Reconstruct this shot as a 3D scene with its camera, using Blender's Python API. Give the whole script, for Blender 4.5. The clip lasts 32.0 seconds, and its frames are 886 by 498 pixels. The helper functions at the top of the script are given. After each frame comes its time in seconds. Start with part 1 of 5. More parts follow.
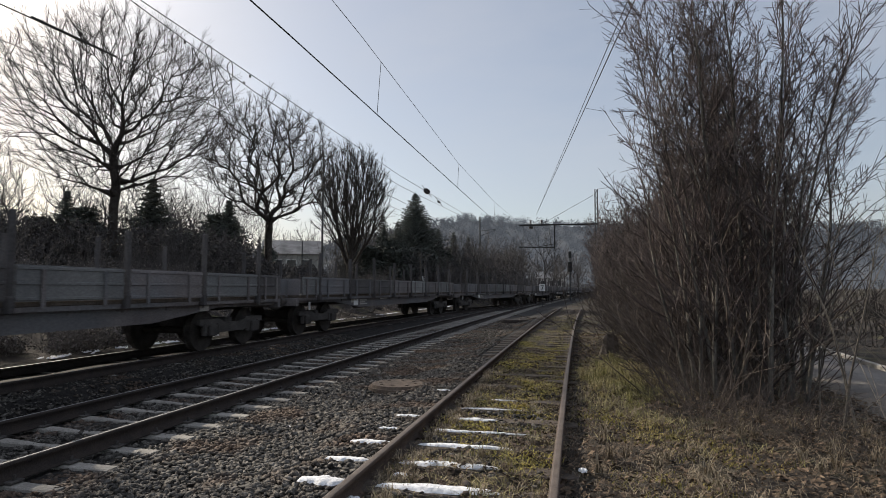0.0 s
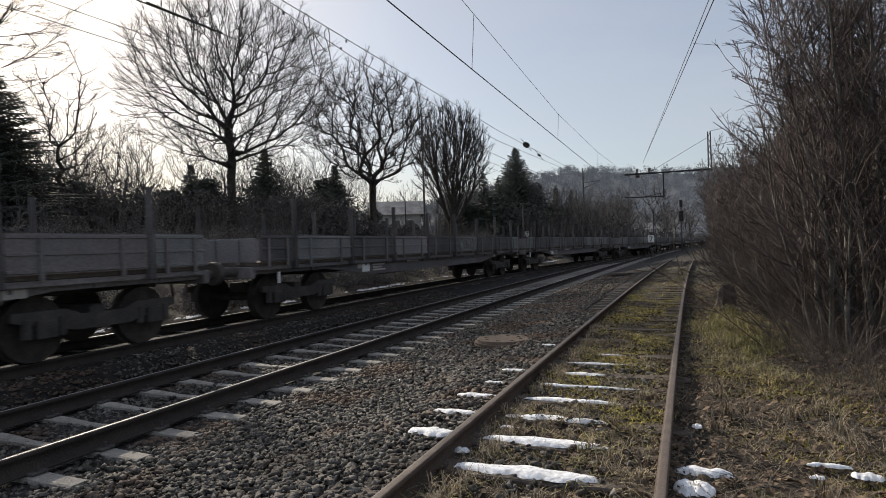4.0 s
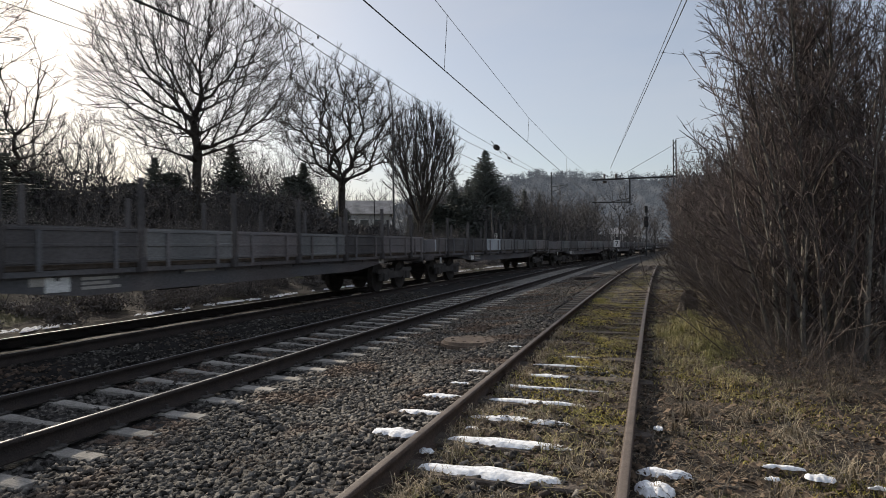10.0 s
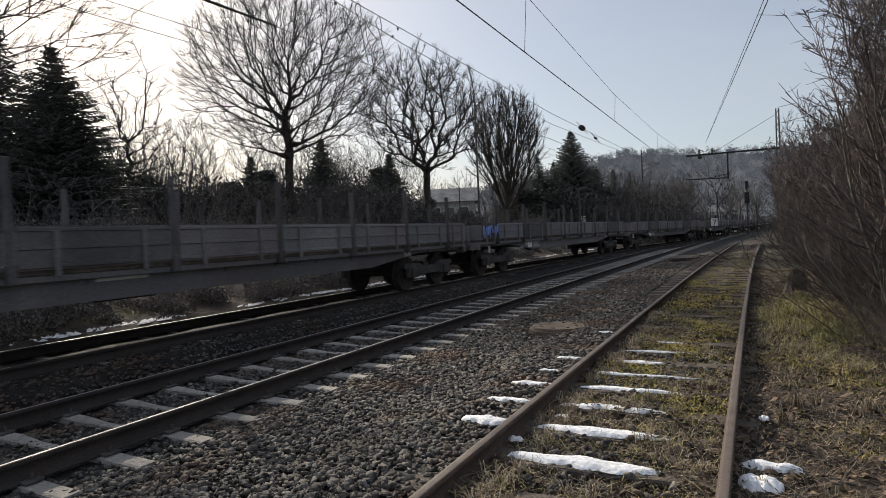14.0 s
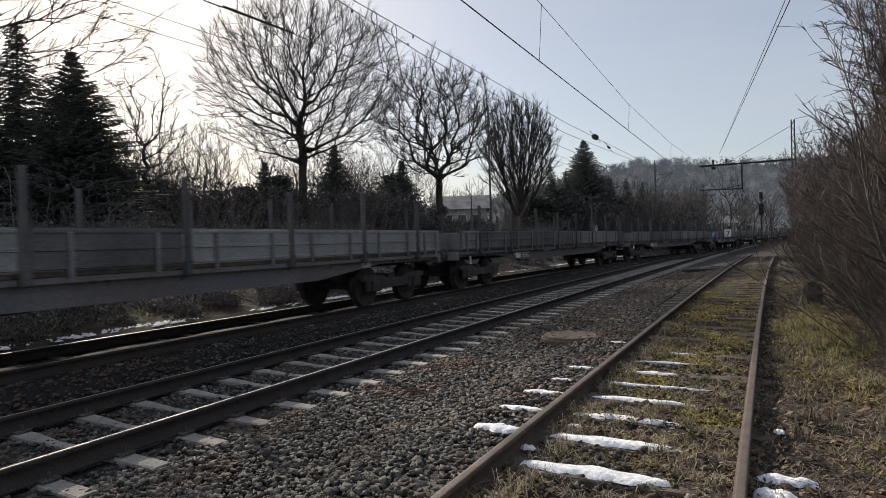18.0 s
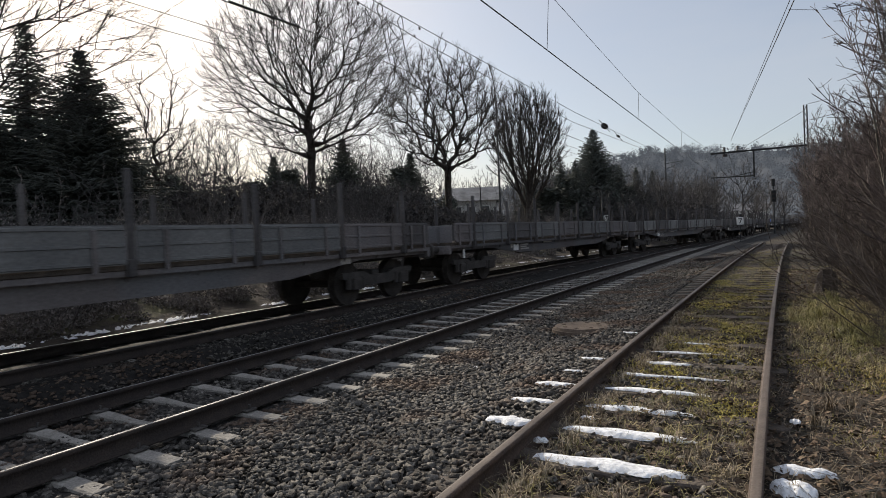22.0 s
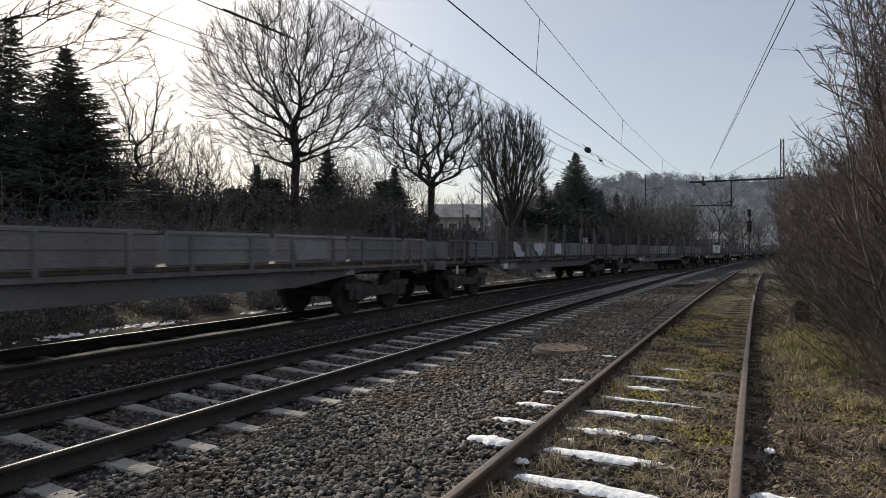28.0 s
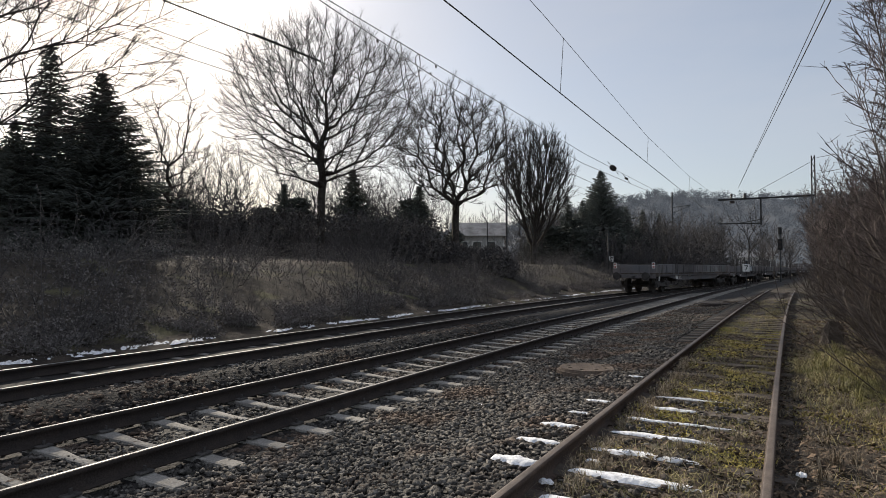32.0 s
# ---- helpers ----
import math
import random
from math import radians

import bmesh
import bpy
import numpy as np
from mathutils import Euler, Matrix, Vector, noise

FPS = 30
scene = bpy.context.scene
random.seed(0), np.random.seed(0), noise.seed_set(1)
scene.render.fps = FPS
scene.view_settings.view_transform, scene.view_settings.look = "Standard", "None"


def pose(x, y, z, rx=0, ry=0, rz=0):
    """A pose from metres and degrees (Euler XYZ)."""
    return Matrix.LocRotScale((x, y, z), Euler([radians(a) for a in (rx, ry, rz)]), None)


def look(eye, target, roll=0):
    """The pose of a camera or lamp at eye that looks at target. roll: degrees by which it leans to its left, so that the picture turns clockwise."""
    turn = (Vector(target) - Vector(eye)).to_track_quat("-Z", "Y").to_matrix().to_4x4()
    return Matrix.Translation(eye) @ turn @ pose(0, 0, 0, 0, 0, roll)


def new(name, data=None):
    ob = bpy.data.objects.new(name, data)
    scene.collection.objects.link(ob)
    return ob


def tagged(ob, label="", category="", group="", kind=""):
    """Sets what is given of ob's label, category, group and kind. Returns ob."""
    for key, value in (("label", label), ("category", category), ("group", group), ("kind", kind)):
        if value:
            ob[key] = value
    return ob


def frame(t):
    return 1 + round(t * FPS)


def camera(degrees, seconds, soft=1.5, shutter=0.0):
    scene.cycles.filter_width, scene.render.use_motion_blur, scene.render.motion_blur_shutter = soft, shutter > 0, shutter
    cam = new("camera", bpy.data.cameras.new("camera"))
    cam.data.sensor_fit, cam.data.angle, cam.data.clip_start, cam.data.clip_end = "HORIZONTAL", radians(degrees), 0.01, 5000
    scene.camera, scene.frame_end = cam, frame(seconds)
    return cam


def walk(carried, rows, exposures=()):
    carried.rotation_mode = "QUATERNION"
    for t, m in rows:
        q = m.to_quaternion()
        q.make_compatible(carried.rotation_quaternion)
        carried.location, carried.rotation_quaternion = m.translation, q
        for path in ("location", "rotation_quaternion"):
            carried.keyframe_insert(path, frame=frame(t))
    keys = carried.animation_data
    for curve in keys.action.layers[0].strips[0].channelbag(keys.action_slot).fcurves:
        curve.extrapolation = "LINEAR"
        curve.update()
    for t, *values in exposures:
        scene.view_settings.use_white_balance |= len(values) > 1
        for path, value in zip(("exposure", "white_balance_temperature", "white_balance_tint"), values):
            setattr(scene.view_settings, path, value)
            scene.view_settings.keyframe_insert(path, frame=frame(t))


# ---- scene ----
cam = camera(72, 32.0, soft=0.9, shutter=0.2)
# seconds, eye x, y, z, then yaw to the left, pitch up and roll, in degrees
PATH = [
    (0, 0.031, -0.000, 1.424, 12.00, 3.68, 0.16),
    (0.5, 0.035, 0.013, 1.422, 12.41, 3.20, -0.05),
    (1, 0.039, 0.019, 1.426, 12.94, 2.89, -0.34),
    (1.5, 0.033, 0.027, 1.424, 12.99, 2.65, -0.48),
    (2, 0.038, 0.013, 1.426, 12.93, 2.48, -0.42),
    (2.5, 0.030, 0.011, 1.422, 13.23, 2.17, -0.49),
    (3, 0.037, 0.026, 1.410, 15.85, 1.14, -1.48),
    (3.5, 0.048, 0.046, 1.415, 19.22, 0.15, -1.44),
    (4, 0.046, 0.042, 1.419, 21.64, -0.26, -1.76),
    (4.5, 0.047, 0.047, 1.419, 22.36, -0.35, -2.25),
    (6.5, 0.045, 0.052, 1.427, 24.80, 0.57, -2.34),
    (7, 0.051, 0.053, 1.423, 24.42, 0.79, -2.48),
    (7.5, 0.039, 0.051, 1.418, 23.44, 0.84, -1.87),
    (8, 0.042, 0.042, 1.416, 21.54, 1.06, -1.17),
    (8.5, 0.033, 0.021, 1.419, 19.82, 1.14, 0.47),
    (9, 0.029, 0.037, 1.417, 17.64, 0.38, 0.28),
    (9.5, 0.034, 0.042, 1.416, 17.35, 0.14, -0.12),
    (10, 0.039, 0.058, 1.414, 18.68, -0.26, -0.56),
    (10.5, 0.065, 0.084, 1.408, 21.91, -0.93, -1.25),
    (11, 0.057, 0.078, 1.420, 24.52, -1.35, -1.27),
    (11.5, 0.042, 0.075, 1.417, 25.84, -1.28, -1.26),
    (12, 0.041, 0.062, 1.423, 25.81, -1.03, -1.19),
    (12.5, 0.043, 0.060, 1.421, 25.52, -0.85, -0.99),
    (13, 0.048, 0.051, 1.424, 25.28, -0.90, -1.08),
    (13.5, 0.042, 0.076, 1.418, 25.32, -0.95, -2.05),
    (14, 0.054, 0.102, 1.420, 26.86, -1.31, -2.52),
    (14.5, 0.032, 0.073, 1.423, 28.13, -1.21, -2.37),
    (16.5, 0.042, 0.061, 1.429, 28.03, -0.63, -2.27),
    (17, 0.038, 0.066, 1.422, 27.77, -0.53, -2.45),
    (17.5, 0.044, 0.067, 1.428, 27.73, -0.56, -2.50),
    (18, 0.035, 0.067, 1.424, 27.85, -0.61, -1.69),
    (18.5, 0.031, 0.088, 1.421, 28.43, -0.64, -1.32),
    (19, 0.020, 0.072, 1.426, 29.21, -1.16, -1.23),
    (19.5, 0.015, 0.069, 1.424, 29.10, -1.25, -1.57),
    (20, 0.023, 0.067, 1.427, 29.01, -1.26, -1.76),
    (20.5, 0.020, 0.080, 1.426, 28.66, -1.28, -1.92),
    (21, 0.019, 0.080, 1.424, 28.48, -1.30, -1.99),
    (21.5, 0.022, 0.078, 1.427, 28.34, -1.37, -2.25),
    (22, 0.023, 0.102, 1.427, 28.81, -1.31, -2.55),
    (22.5, 0.034, 0.087, 1.429, 29.33, -1.19, -2.96),
    (23, 0.034, 0.092, 1.426, 29.30, -1.21, -3.14),
    (23.5, 0.036, 0.100, 1.428, 29.65, -1.23, -3.17),
    (24, 0.047, 0.096, 1.429, 30.04, -1.15, -3.63),
    (24.5, 0.055, 0.120, 1.428, 31.19, -1.39, -3.80),
    (26.5, -0.016, -0.024, 1.461, 29.72, -2.56, -1.29),
    (27, -0.021, -0.033, 1.461, 27.63, -0.35, 0.08),
    (27.5, -0.020, -0.005, 1.449, 26.32, -0.03, 0.34),
    (28, -0.023, 0.018, 1.453, 26.86, 0.10, -0.06),
    (28.5, -0.009, 0.040, 1.453, 27.38, 0.78, -0.56),
    (29, -0.003, 0.046, 1.448, 28.80, 0.54, -0.48),
    (29.5, -0.009, 0.015, 1.459, 30.24, 0.72, -0.29),
    (30, -0.006, -0.001, 1.460, 30.85, 1.18, -0.27),
    (30.5, 0.005, -0.027, 1.466, 30.64, 1.71, -0.22),
    (31, 0.010, -0.033, 1.463, 30.47, 1.95, 0.04),
    (31.5, 0.010, -0.027, 1.459, 29.78, 1.92, 0.12),
    (32, 0.002, -0.019, 1.457, 29.16, 1.82, 0.01),
]


def held(x, y, z, yaw, pitch, roll):
    return Matrix.Translation((x, y, z)) @ pose(0, 0, 0, 90 + pitch, 0, yaw) @ pose(0, 0, 0, 0, 0, roll)


walk(cam, [(t, held(*row)) for t, *row in PATH])

# ---- world, sun, exposure ----
SUN_AZ, SUN_EL = 57.0, 27.0  # degrees to the left of the line, and up
world = bpy.data.worlds.new("hazy_sky")
scene.world = world
world.use_nodes = True
wn = world.node_tree
sky = wn.nodes.new("ShaderNodeTexSky")
sky.sky_type = "NISHITA"
sky.sun_disc = False
sky.sun_elevation, sky.sun_rotation = radians(SUN_EL), radians(-SUN_AZ)
sky.air_density, sky.dust_density, sky.ozone_density, sky.altitude = 1.0, 1.6, 1.5, 150
wn.nodes["Background"].inputs["Strength"].default_value = 0.108
veil = wn.nodes.new("ShaderNodeMix")  # thin high haze over the clear sky
veil.data_type = "RGBA"
streaks = wn.nodes.new("ShaderNodeTexNoise")
streaks.inputs["Scale"].default_value, streaks.inputs["Detail"].default_value, streaks.inputs["Roughness"].default_value = 2.2, 5.0, 0.55
stretch = wn.nodes.new("ShaderNodeMapping")
stretch.inputs["Scale"].default_value = (1.0, 1.4, 3.2)
sky_at = wn.nodes.new("ShaderNodeTexCoord")
wn.links.new(sky_at.outputs["Generated"], stretch.inputs["Vector"])
wn.links.new(stretch.outputs[0], streaks.inputs["Vector"])
thick_veil = wn.nodes.new("ShaderNodeMapRange")
for socket, value in (("From Min", 0.3), ("From Max", 0.7), ("To Min", 0.33), ("To Max", 0.56)):
    thick_veil.inputs[socket].default_value = value
wn.links.new(streaks.outputs["Fac"], thick_veil.inputs["Value"])
wn.links.new(thick_veil.outputs["Result"], veil.inputs[0])
veil.inputs[7].default_value = (5.65, 5.7, 6.0, 1)
wn.links.new(sky.outputs[0], veil.inputs[6])
wn.links.new(veil.outputs[2], wn.nodes["Background"].inputs["Color"])
sun = new("sun", bpy.data.lights.new("sun", "SUN"))
sun.data.energy, sun.data.angle, sun.data.color = 5.0, radians(0.8), (1.0, 0.89, 0.74)
sun_way = Vector((-math.sin(radians(SUN_AZ)) * math.cos(radians(SUN_EL)), math.cos(radians(SUN_AZ)) * math.cos(radians(SUN_EL)), math.sin(radians(SUN_EL))))
sun.matrix_world = look(sun_way * 50, (0, 0, 0))
scene.view_settings.exposure = 0.08


# ---- materials ----
def mat(name, c1, c2, scale=3.0, rough=0.85, metal=0.0, bump=0.3, fine=40.0, vary=0.25, c3=None, c3_scale=0.6, c3_at=0.6, spec=0.3):
    """Two base colours mixed by noise, a finer grain and bump, a third colour in larger stains, and a change from piece to piece."""
    m = bpy.data.materials.new(name)
    m.use_nodes = True
    n, k = m.node_tree.nodes, m.node_tree.links
    b = n["Principled BSDF"]
    b.inputs["Roughness"].default_value, b.inputs["Metallic"].default_value = rough, metal
    b.inputs["Specular IOR Level"].default_value = spec
    co = n.new("ShaderNodeTexCoord")

    def noisy(sc, detail=5.0):
        t = n.new("ShaderNodeTexNoise")
        t.inputs["Scale"].default_value, t.inputs["Detail"].default_value = sc, detail
        k.new(co.outputs["Object"], t.inputs["Vector"])
        return t.outputs["Fac"]

    def ramp(fac, lo, hi):
        r = n.new("ShaderNodeMapRange")
        r.inputs["From Min"].default_value, r.inputs["From Max"].default_value = lo, hi
        k.new(fac, r.inputs["Value"])
        return r.outputs["Result"]

    def mixed(fac, a, c):
        x = n.new("ShaderNodeMix")
        x.data_type = "RGBA"
        for socket, v in ((x.inputs[0], fac), (x.inputs[6], a), (x.inputs[7], c)):
            if isinstance(v, tuple):
                socket.default_value = (*v, 1)
            else:
                k.new(v, socket)
        return x.outputs[2]

    col = mixed(ramp(noisy(scale), 0.35, 0.65), c1, c2)
    if c3:
        col = mixed(ramp(noisy(c3_scale), c3_at, c3_at + 0.12), col, c3)
    grain = noisy(fine, 3.0)
    info = n.new("ShaderNodeObjectInfo")
    geo = n.new("ShaderNodeNewGeometry")
    add = n.new("ShaderNodeMath")
    add.operation = "ADD"
    k.new(info.outputs["Random"], add.inputs[0])
    k.new(geo.outputs["Random Per Island"], add.inputs[1])
    val = n.new("ShaderNodeMapRange")
    val.inputs["From Max"].default_value = 2.0
    val.inputs["To Min"].default_value, val.inputs["To Max"].default_value = 1 - vary, 1 + vary
    k.new(add.outputs[0], val.inputs["Value"])
    gr = n.new("ShaderNodeMapRange")
    gr.inputs["From Min"].default_value, gr.inputs["From Max"].default_value = 0.3, 0.7
    gr.inputs["To Min"].default_value, gr.inputs["To Max"].default_value = 0.75, 1.25
    k.new(grain, gr.inputs["Value"])
    mul = n.new("ShaderNodeMath")
    mul.operation = "MULTIPLY"
    k.new(val.outputs["Result"], mul.inputs[0])
    k.new(gr.outputs["Result"], mul.inputs[1])
    vm = n.new("ShaderNodeVectorMath")
    vm.operation = "SCALE"
    k.new(col, vm.inputs[0])
    k.new(mul.outputs[0], vm.inputs["Scale"])
    k.new(vm.outputs[0], b.inputs["Base Color"])
    if bump:
        bp = n.new("ShaderNodeBump")
        bp.inputs["Strength"].default_value, bp.inputs["Distance"].default_value = bump, 0.02
        k.new(grain, bp.inputs["Height"])
        k.new(bp.outputs[0], b.inputs["Normal"])
    return m


M_SOIL = mat("dry_soil_and_moss", (0.018, 0.0145, 0.012), (0.055, 0.044, 0.034), 3.5, 0.95, bump=0.9, fine=45, c3=(0.095, 0.09, 0.045), c3_scale=0.7, c3_at=0.56)
M_BALLAST = mat("ballast_bed", (0.014, 0.013, 0.0125), (0.034, 0.031, 0.029), 9, 0.9, bump=1.0, fine=28, c3=(0.05, 0.037, 0.028), c3_scale=0.8)
M_STONE = mat("ballast_stone", (0.016, 0.0145, 0.0135), (0.17, 0.158, 0.142), 16, 0.85, bump=0.5, fine=60, vary=0.85, c3=(0.105, 0.076, 0.058), c3_scale=1.1, c3_at=0.5)
# siding rail sides: rust, darkened to carry the shade below the head
M_RAIL_RUST = mat("rusty_rail_side_painted_shade", (0.10, 0.068, 0.052), (0.062, 0.045, 0.037), 6, 0.75, bump=0.4, fine=70, vary=0.05)
M_RAIL_BROWN = mat("worn_brown_rail_head", (0.15, 0.12, 0.10), (0.10, 0.08, 0.066), 4, 0.6, bump=0.2, fine=70, vary=0.05)
M_RAIL_SIDE = mat("brown_rail_web", (0.05, 0.039, 0.034), (0.034, 0.028, 0.026), 6, 0.85, bump=0.4, fine=60, vary=0.05)
M_RAIL_TOP = mat("polished_rail_head", (0.26, 0.255, 0.25), (0.34, 0.335, 0.33), 3, 0.58, 0.4, bump=0.05, fine=80, vary=0.02)
M_CONCRETE = mat("sleeper_concrete", (0.25, 0.236, 0.214), (0.37, 0.35, 0.32), 4, 0.9, bump=0.35, fine=50, vary=0.3, c3=(0.13, 0.10, 0.075), c3_scale=2.5, c3_at=0.58)
M_TIMBER = mat("weathered_sleeper_wood", (0.06, 0.05, 0.042), (0.11, 0.09, 0.075), 8, 0.9, bump=0.8, fine=35, vary=0.35)
M_SNOW = mat("old_snow", (0.78, 0.80, 0.84), (0.86, 0.87, 0.88), 8, 0.7, bump=0.5, fine=30, vary=0.05)
M_COVER = mat("brown_shaft_cover", (0.12, 0.09, 0.07), (0.17, 0.13, 0.10), 6, 0.85, bump=0.5, fine=40)
M_BARK = mat("grey_brown_bark", (0.034, 0.029, 0.025), (0.068, 0.058, 0.049), 6, 0.95, bump=0.8, fine=30, vary=0.25)
M_TWIG = mat("dark_twigs", (0.030, 0.026, 0.024), (0.055, 0.048, 0.043), 3, 0.9, bump=0.0, fine=20, vary=0.35)
M_HEDGE_TWIG = mat("reddish_shrub_twigs", (0.064, 0.052, 0.051), (0.175, 0.14, 0.132), 1.2, 0.8, bump=0.0, fine=20, vary=0.7)
# paler than M_BARK and M_TWIG: haze over the woods is put into the colour
M_WOOD = mat("grey_bark_paled_for_haze", (0.062, 0.058, 0.059), (0.105, 0.098, 0.097), 2.0, 0.9, bump=0.0, fine=20, vary=0.4)
M_SHRUB_STEM = mat("grey_shrub_stems", (0.055, 0.051, 0.045), (0.17, 0.158, 0.14), 2.0, 0.85, bump=0.2, fine=20, vary=0.5)
M_UNDERGROWTH = mat("brown_bramble_stems", (0.07, 0.056, 0.05), (0.19, 0.158, 0.138), 1.5, 0.9, bump=0.0, fine=20, vary=0.6)
M_SAPLING = mat("pale_sapling_bark", (0.10, 0.088, 0.075), (0.19, 0.17, 0.145), 2, 0.85, bump=0.1, fine=25, vary=0.4)
M_BRAMBLE = mat("dry_bramble", (0.16, 0.146, 0.14), (0.27, 0.245, 0.232), 1.2, 0.95, bump=0.0, fine=20, vary=0.5)
M_NEEDLE = mat("spruce_needles", (0.066, 0.074, 0.066), (0.115, 0.124, 0.108), 1.5, 0.85, bump=0.0, fine=20, vary=0.4)
M_GRASS = mat("winter_grass", (0.24, 0.22, 0.085), (0.42, 0.35, 0.19), 1.6, 0.85, bump=0.0, fine=30, vary=0.8, c3=(0.19, 0.18, 0.075), c3_scale=0.6, c3_at=0.5)
M_STRAW = mat("dry_straw", (0.35, 0.295, 0.21), (0.165, 0.128, 0.09), 1.3, 0.9, bump=0.0, fine=30, vary=0.85)
M_MOSS = mat("yellow_green_moss", (0.46, 0.38, 0.10), (0.30, 0.27, 0.08), 2.2, 0.9, bump=0.0, fine=30, vary=0.6, c3=(0.42, 0.33, 0.13), c3_scale=0.8)
M_ASPHALT = mat("path_asphalt", (0.19, 0.172, 0.157), (0.26, 0.236, 0.213), 2, 0.9, bump=0.4, fine=60)
M_KERB = mat("pale_kerb_stone", (0.36, 0.34, 0.31), (0.45, 0.43, 0.40), 3, 0.9, bump=0.3)
M_STEEL = mat("dull_painted_steel", (0.05, 0.052, 0.055), (0.08, 0.083, 0.086), 5, 0.7, 0.2, bump=0.2)
M_WIRE = mat("dark_copper_wire", (0.05, 0.05, 0.05), (0.08, 0.075, 0.07), 5, 0.6, 0.4, bump=0.0, vary=0.05)
M_BLACK = mat("black_insulator", (0.03, 0.022, 0.02), (0.045, 0.035, 0.03), 5, 0.5, bump=0.0)
M_WHITE = mat("white_sign_paint", (0.76, 0.76, 0.74), (0.84, 0.84, 0.82), 6, 0.6, bump=0.1, vary=0.05)
M_MARK = mat("black_sign_paint", (0.02, 0.02, 0.02), (0.03, 0.03, 0.03), 6, 0.6, bump=0.0)
M_WAGON = mat("brown_wagon_paint", (0.145, 0.131, 0.130), (0.20, 0.182, 0.180), 1.2, 0.75, bump=0.25, fine=30, vary=0.35, c3=(0.15, 0.15, 0.157), c3_scale=0.5, c3_at=0.5)
M_WAGON_DARK = mat("dark_board_paint", (0.068, 0.064, 0.065), (0.11, 0.103, 0.103), 1.2, 0.75, bump=0.25, fine=30, vary=0.3)
M_WAGON_SLATE = mat("slate_grey_board_paint", (0.135, 0.137, 0.138), (0.185, 0.185, 0.183), 1.2, 0.75, bump=0.25, fine=30, vary=0.25)
M_WAGON_GREY = mat("pale_grey_board_paint", (0.20, 0.20, 0.195), (0.26, 0.26, 0.255), 1.5, 0.7, bump=0.2, fine=30, vary=0.15)
M_WAGON_WHITE = mat("whitish_board_paint", (0.42, 0.45, 0.48), (0.52, 0.55, 0.58), 1.5, 0.7, bump=0.2, fine=30, vary=0.1)
M_BLUE = mat("blue_spray_paint", (0.22, 0.34, 0.72), (0.30, 0.42, 0.80), 3, 0.6, bump=0.1)
M_UNDER = mat("grimy_running_gear", (0.05, 0.046, 0.044), (0.085, 0.078, 0.073), 3, 0.85, bump=0.4)
M_TREAD = mat("worn_wheel_steel", (0.05, 0.044, 0.04), (0.085, 0.075, 0.068), 5, 0.75, 0.3, bump=0.2)
M_ROOF = mat("snowy_roof", (0.13, 0.135, 0.145), (0.26, 0.265, 0.28), 1.0, 0.8, bump=0.2)
M_PLASTER = mat("house_plaster", (0.42, 0.41, 0.39), (0.50, 0.49, 0.47), 1.0, 0.9, bump=0.2)
M_GLASS = mat("dark_window_glass", (0.03, 0.035, 0.04), (0.04, 0.045, 0.05), 2, 0.1, bump=0.0, spec=0.5)
M_TAIL = mat("red_reflector", (0.24, 0.03, 0.022), (0.28, 0.036, 0.026), 5, 0.4, bump=0.0)


# ---- mesh helpers ----
def mesh_of(name, verts, faces, material=None, smooth=False):
    """A mesh from an array of points and an array of equal-sided faces."""
    verts, faces = np.asarray(verts, np.float32), np.asarray(faces, np.int32)
    me = bpy.data.meshes.new(name)
    me.vertices.add(len(verts))
    me.vertices.foreach_set("co", verts.ravel())
    sides = faces.shape[1]
    me.loops.add(faces.size)
    me.loops.foreach_set("vertex_index", faces.ravel())
    me.polygons.add(len(faces))
    me.polygons.foreach_set("loop_start", np.arange(0, faces.size, sides, dtype=np.int32))
    if smooth:
        me.polygons.foreach_set("use_smooth", np.ones(len(faces), bool))
    me.update(calc_edges=True)
    if material:
        me.materials.append(material)
    return me


def part(name, data, material, parent, label="", m=None):
    """Links a bmesh or mesh as one object under a thing or a part."""
    if isinstance(data, bmesh.types.BMesh):
        me = bpy.data.meshes.new(name)
        data.to_mesh(me)
        data.free()
    else:
        me = data
    if material and not me.materials:
        me.materials.append(material)
    ob = new(name, me)
    if m is not None:
        ob.matrix_basis = m
    if parent:
        ob.parent = parent
    return tagged(ob, label)


def box(bm, x0, x1, y0, y1, z0, z1, bevel=0.0):
    r = bmesh.ops.create_cube(bm, size=1.0, matrix=Matrix.LocRotScale(((x0 + x1) / 2, (y0 + y1) / 2, (z0 + z1) / 2), None, (x1 - x0, y1 - y0, z1 - z0)))
    if bevel:
        es = list({e for v in r["verts"] for e in v.link_edges})
        bmesh.ops.bevel(bm, geom=es, offset=bevel, segments=1, affect="EDGES")
    return bm


def boxed(x0, x1, y0, y1, z0, z1, bevel=0.0):
    return box(bmesh.new(), x0, x1, y0, y1, z0, z1, bevel)


def rod(bm, a, b, r0, r1=None, sides=8):
    a, b = Vector(a), Vector(b)
    m = Matrix.Translation((a + b) / 2) @ (b - a).to_track_quat("Z", "Y").to_matrix().to_4x4()
    bmesh.ops.create_cone(bm, cap_ends=True, segments=sides, radius1=r0, radius2=r0 if r1 is None else r1, depth=(b - a).length, matrix=m)
    return bm


def rodded(a, b, r0, r1=None, sides=8):
    return rod(bmesh.new(), a, b, r0, r1, sides)


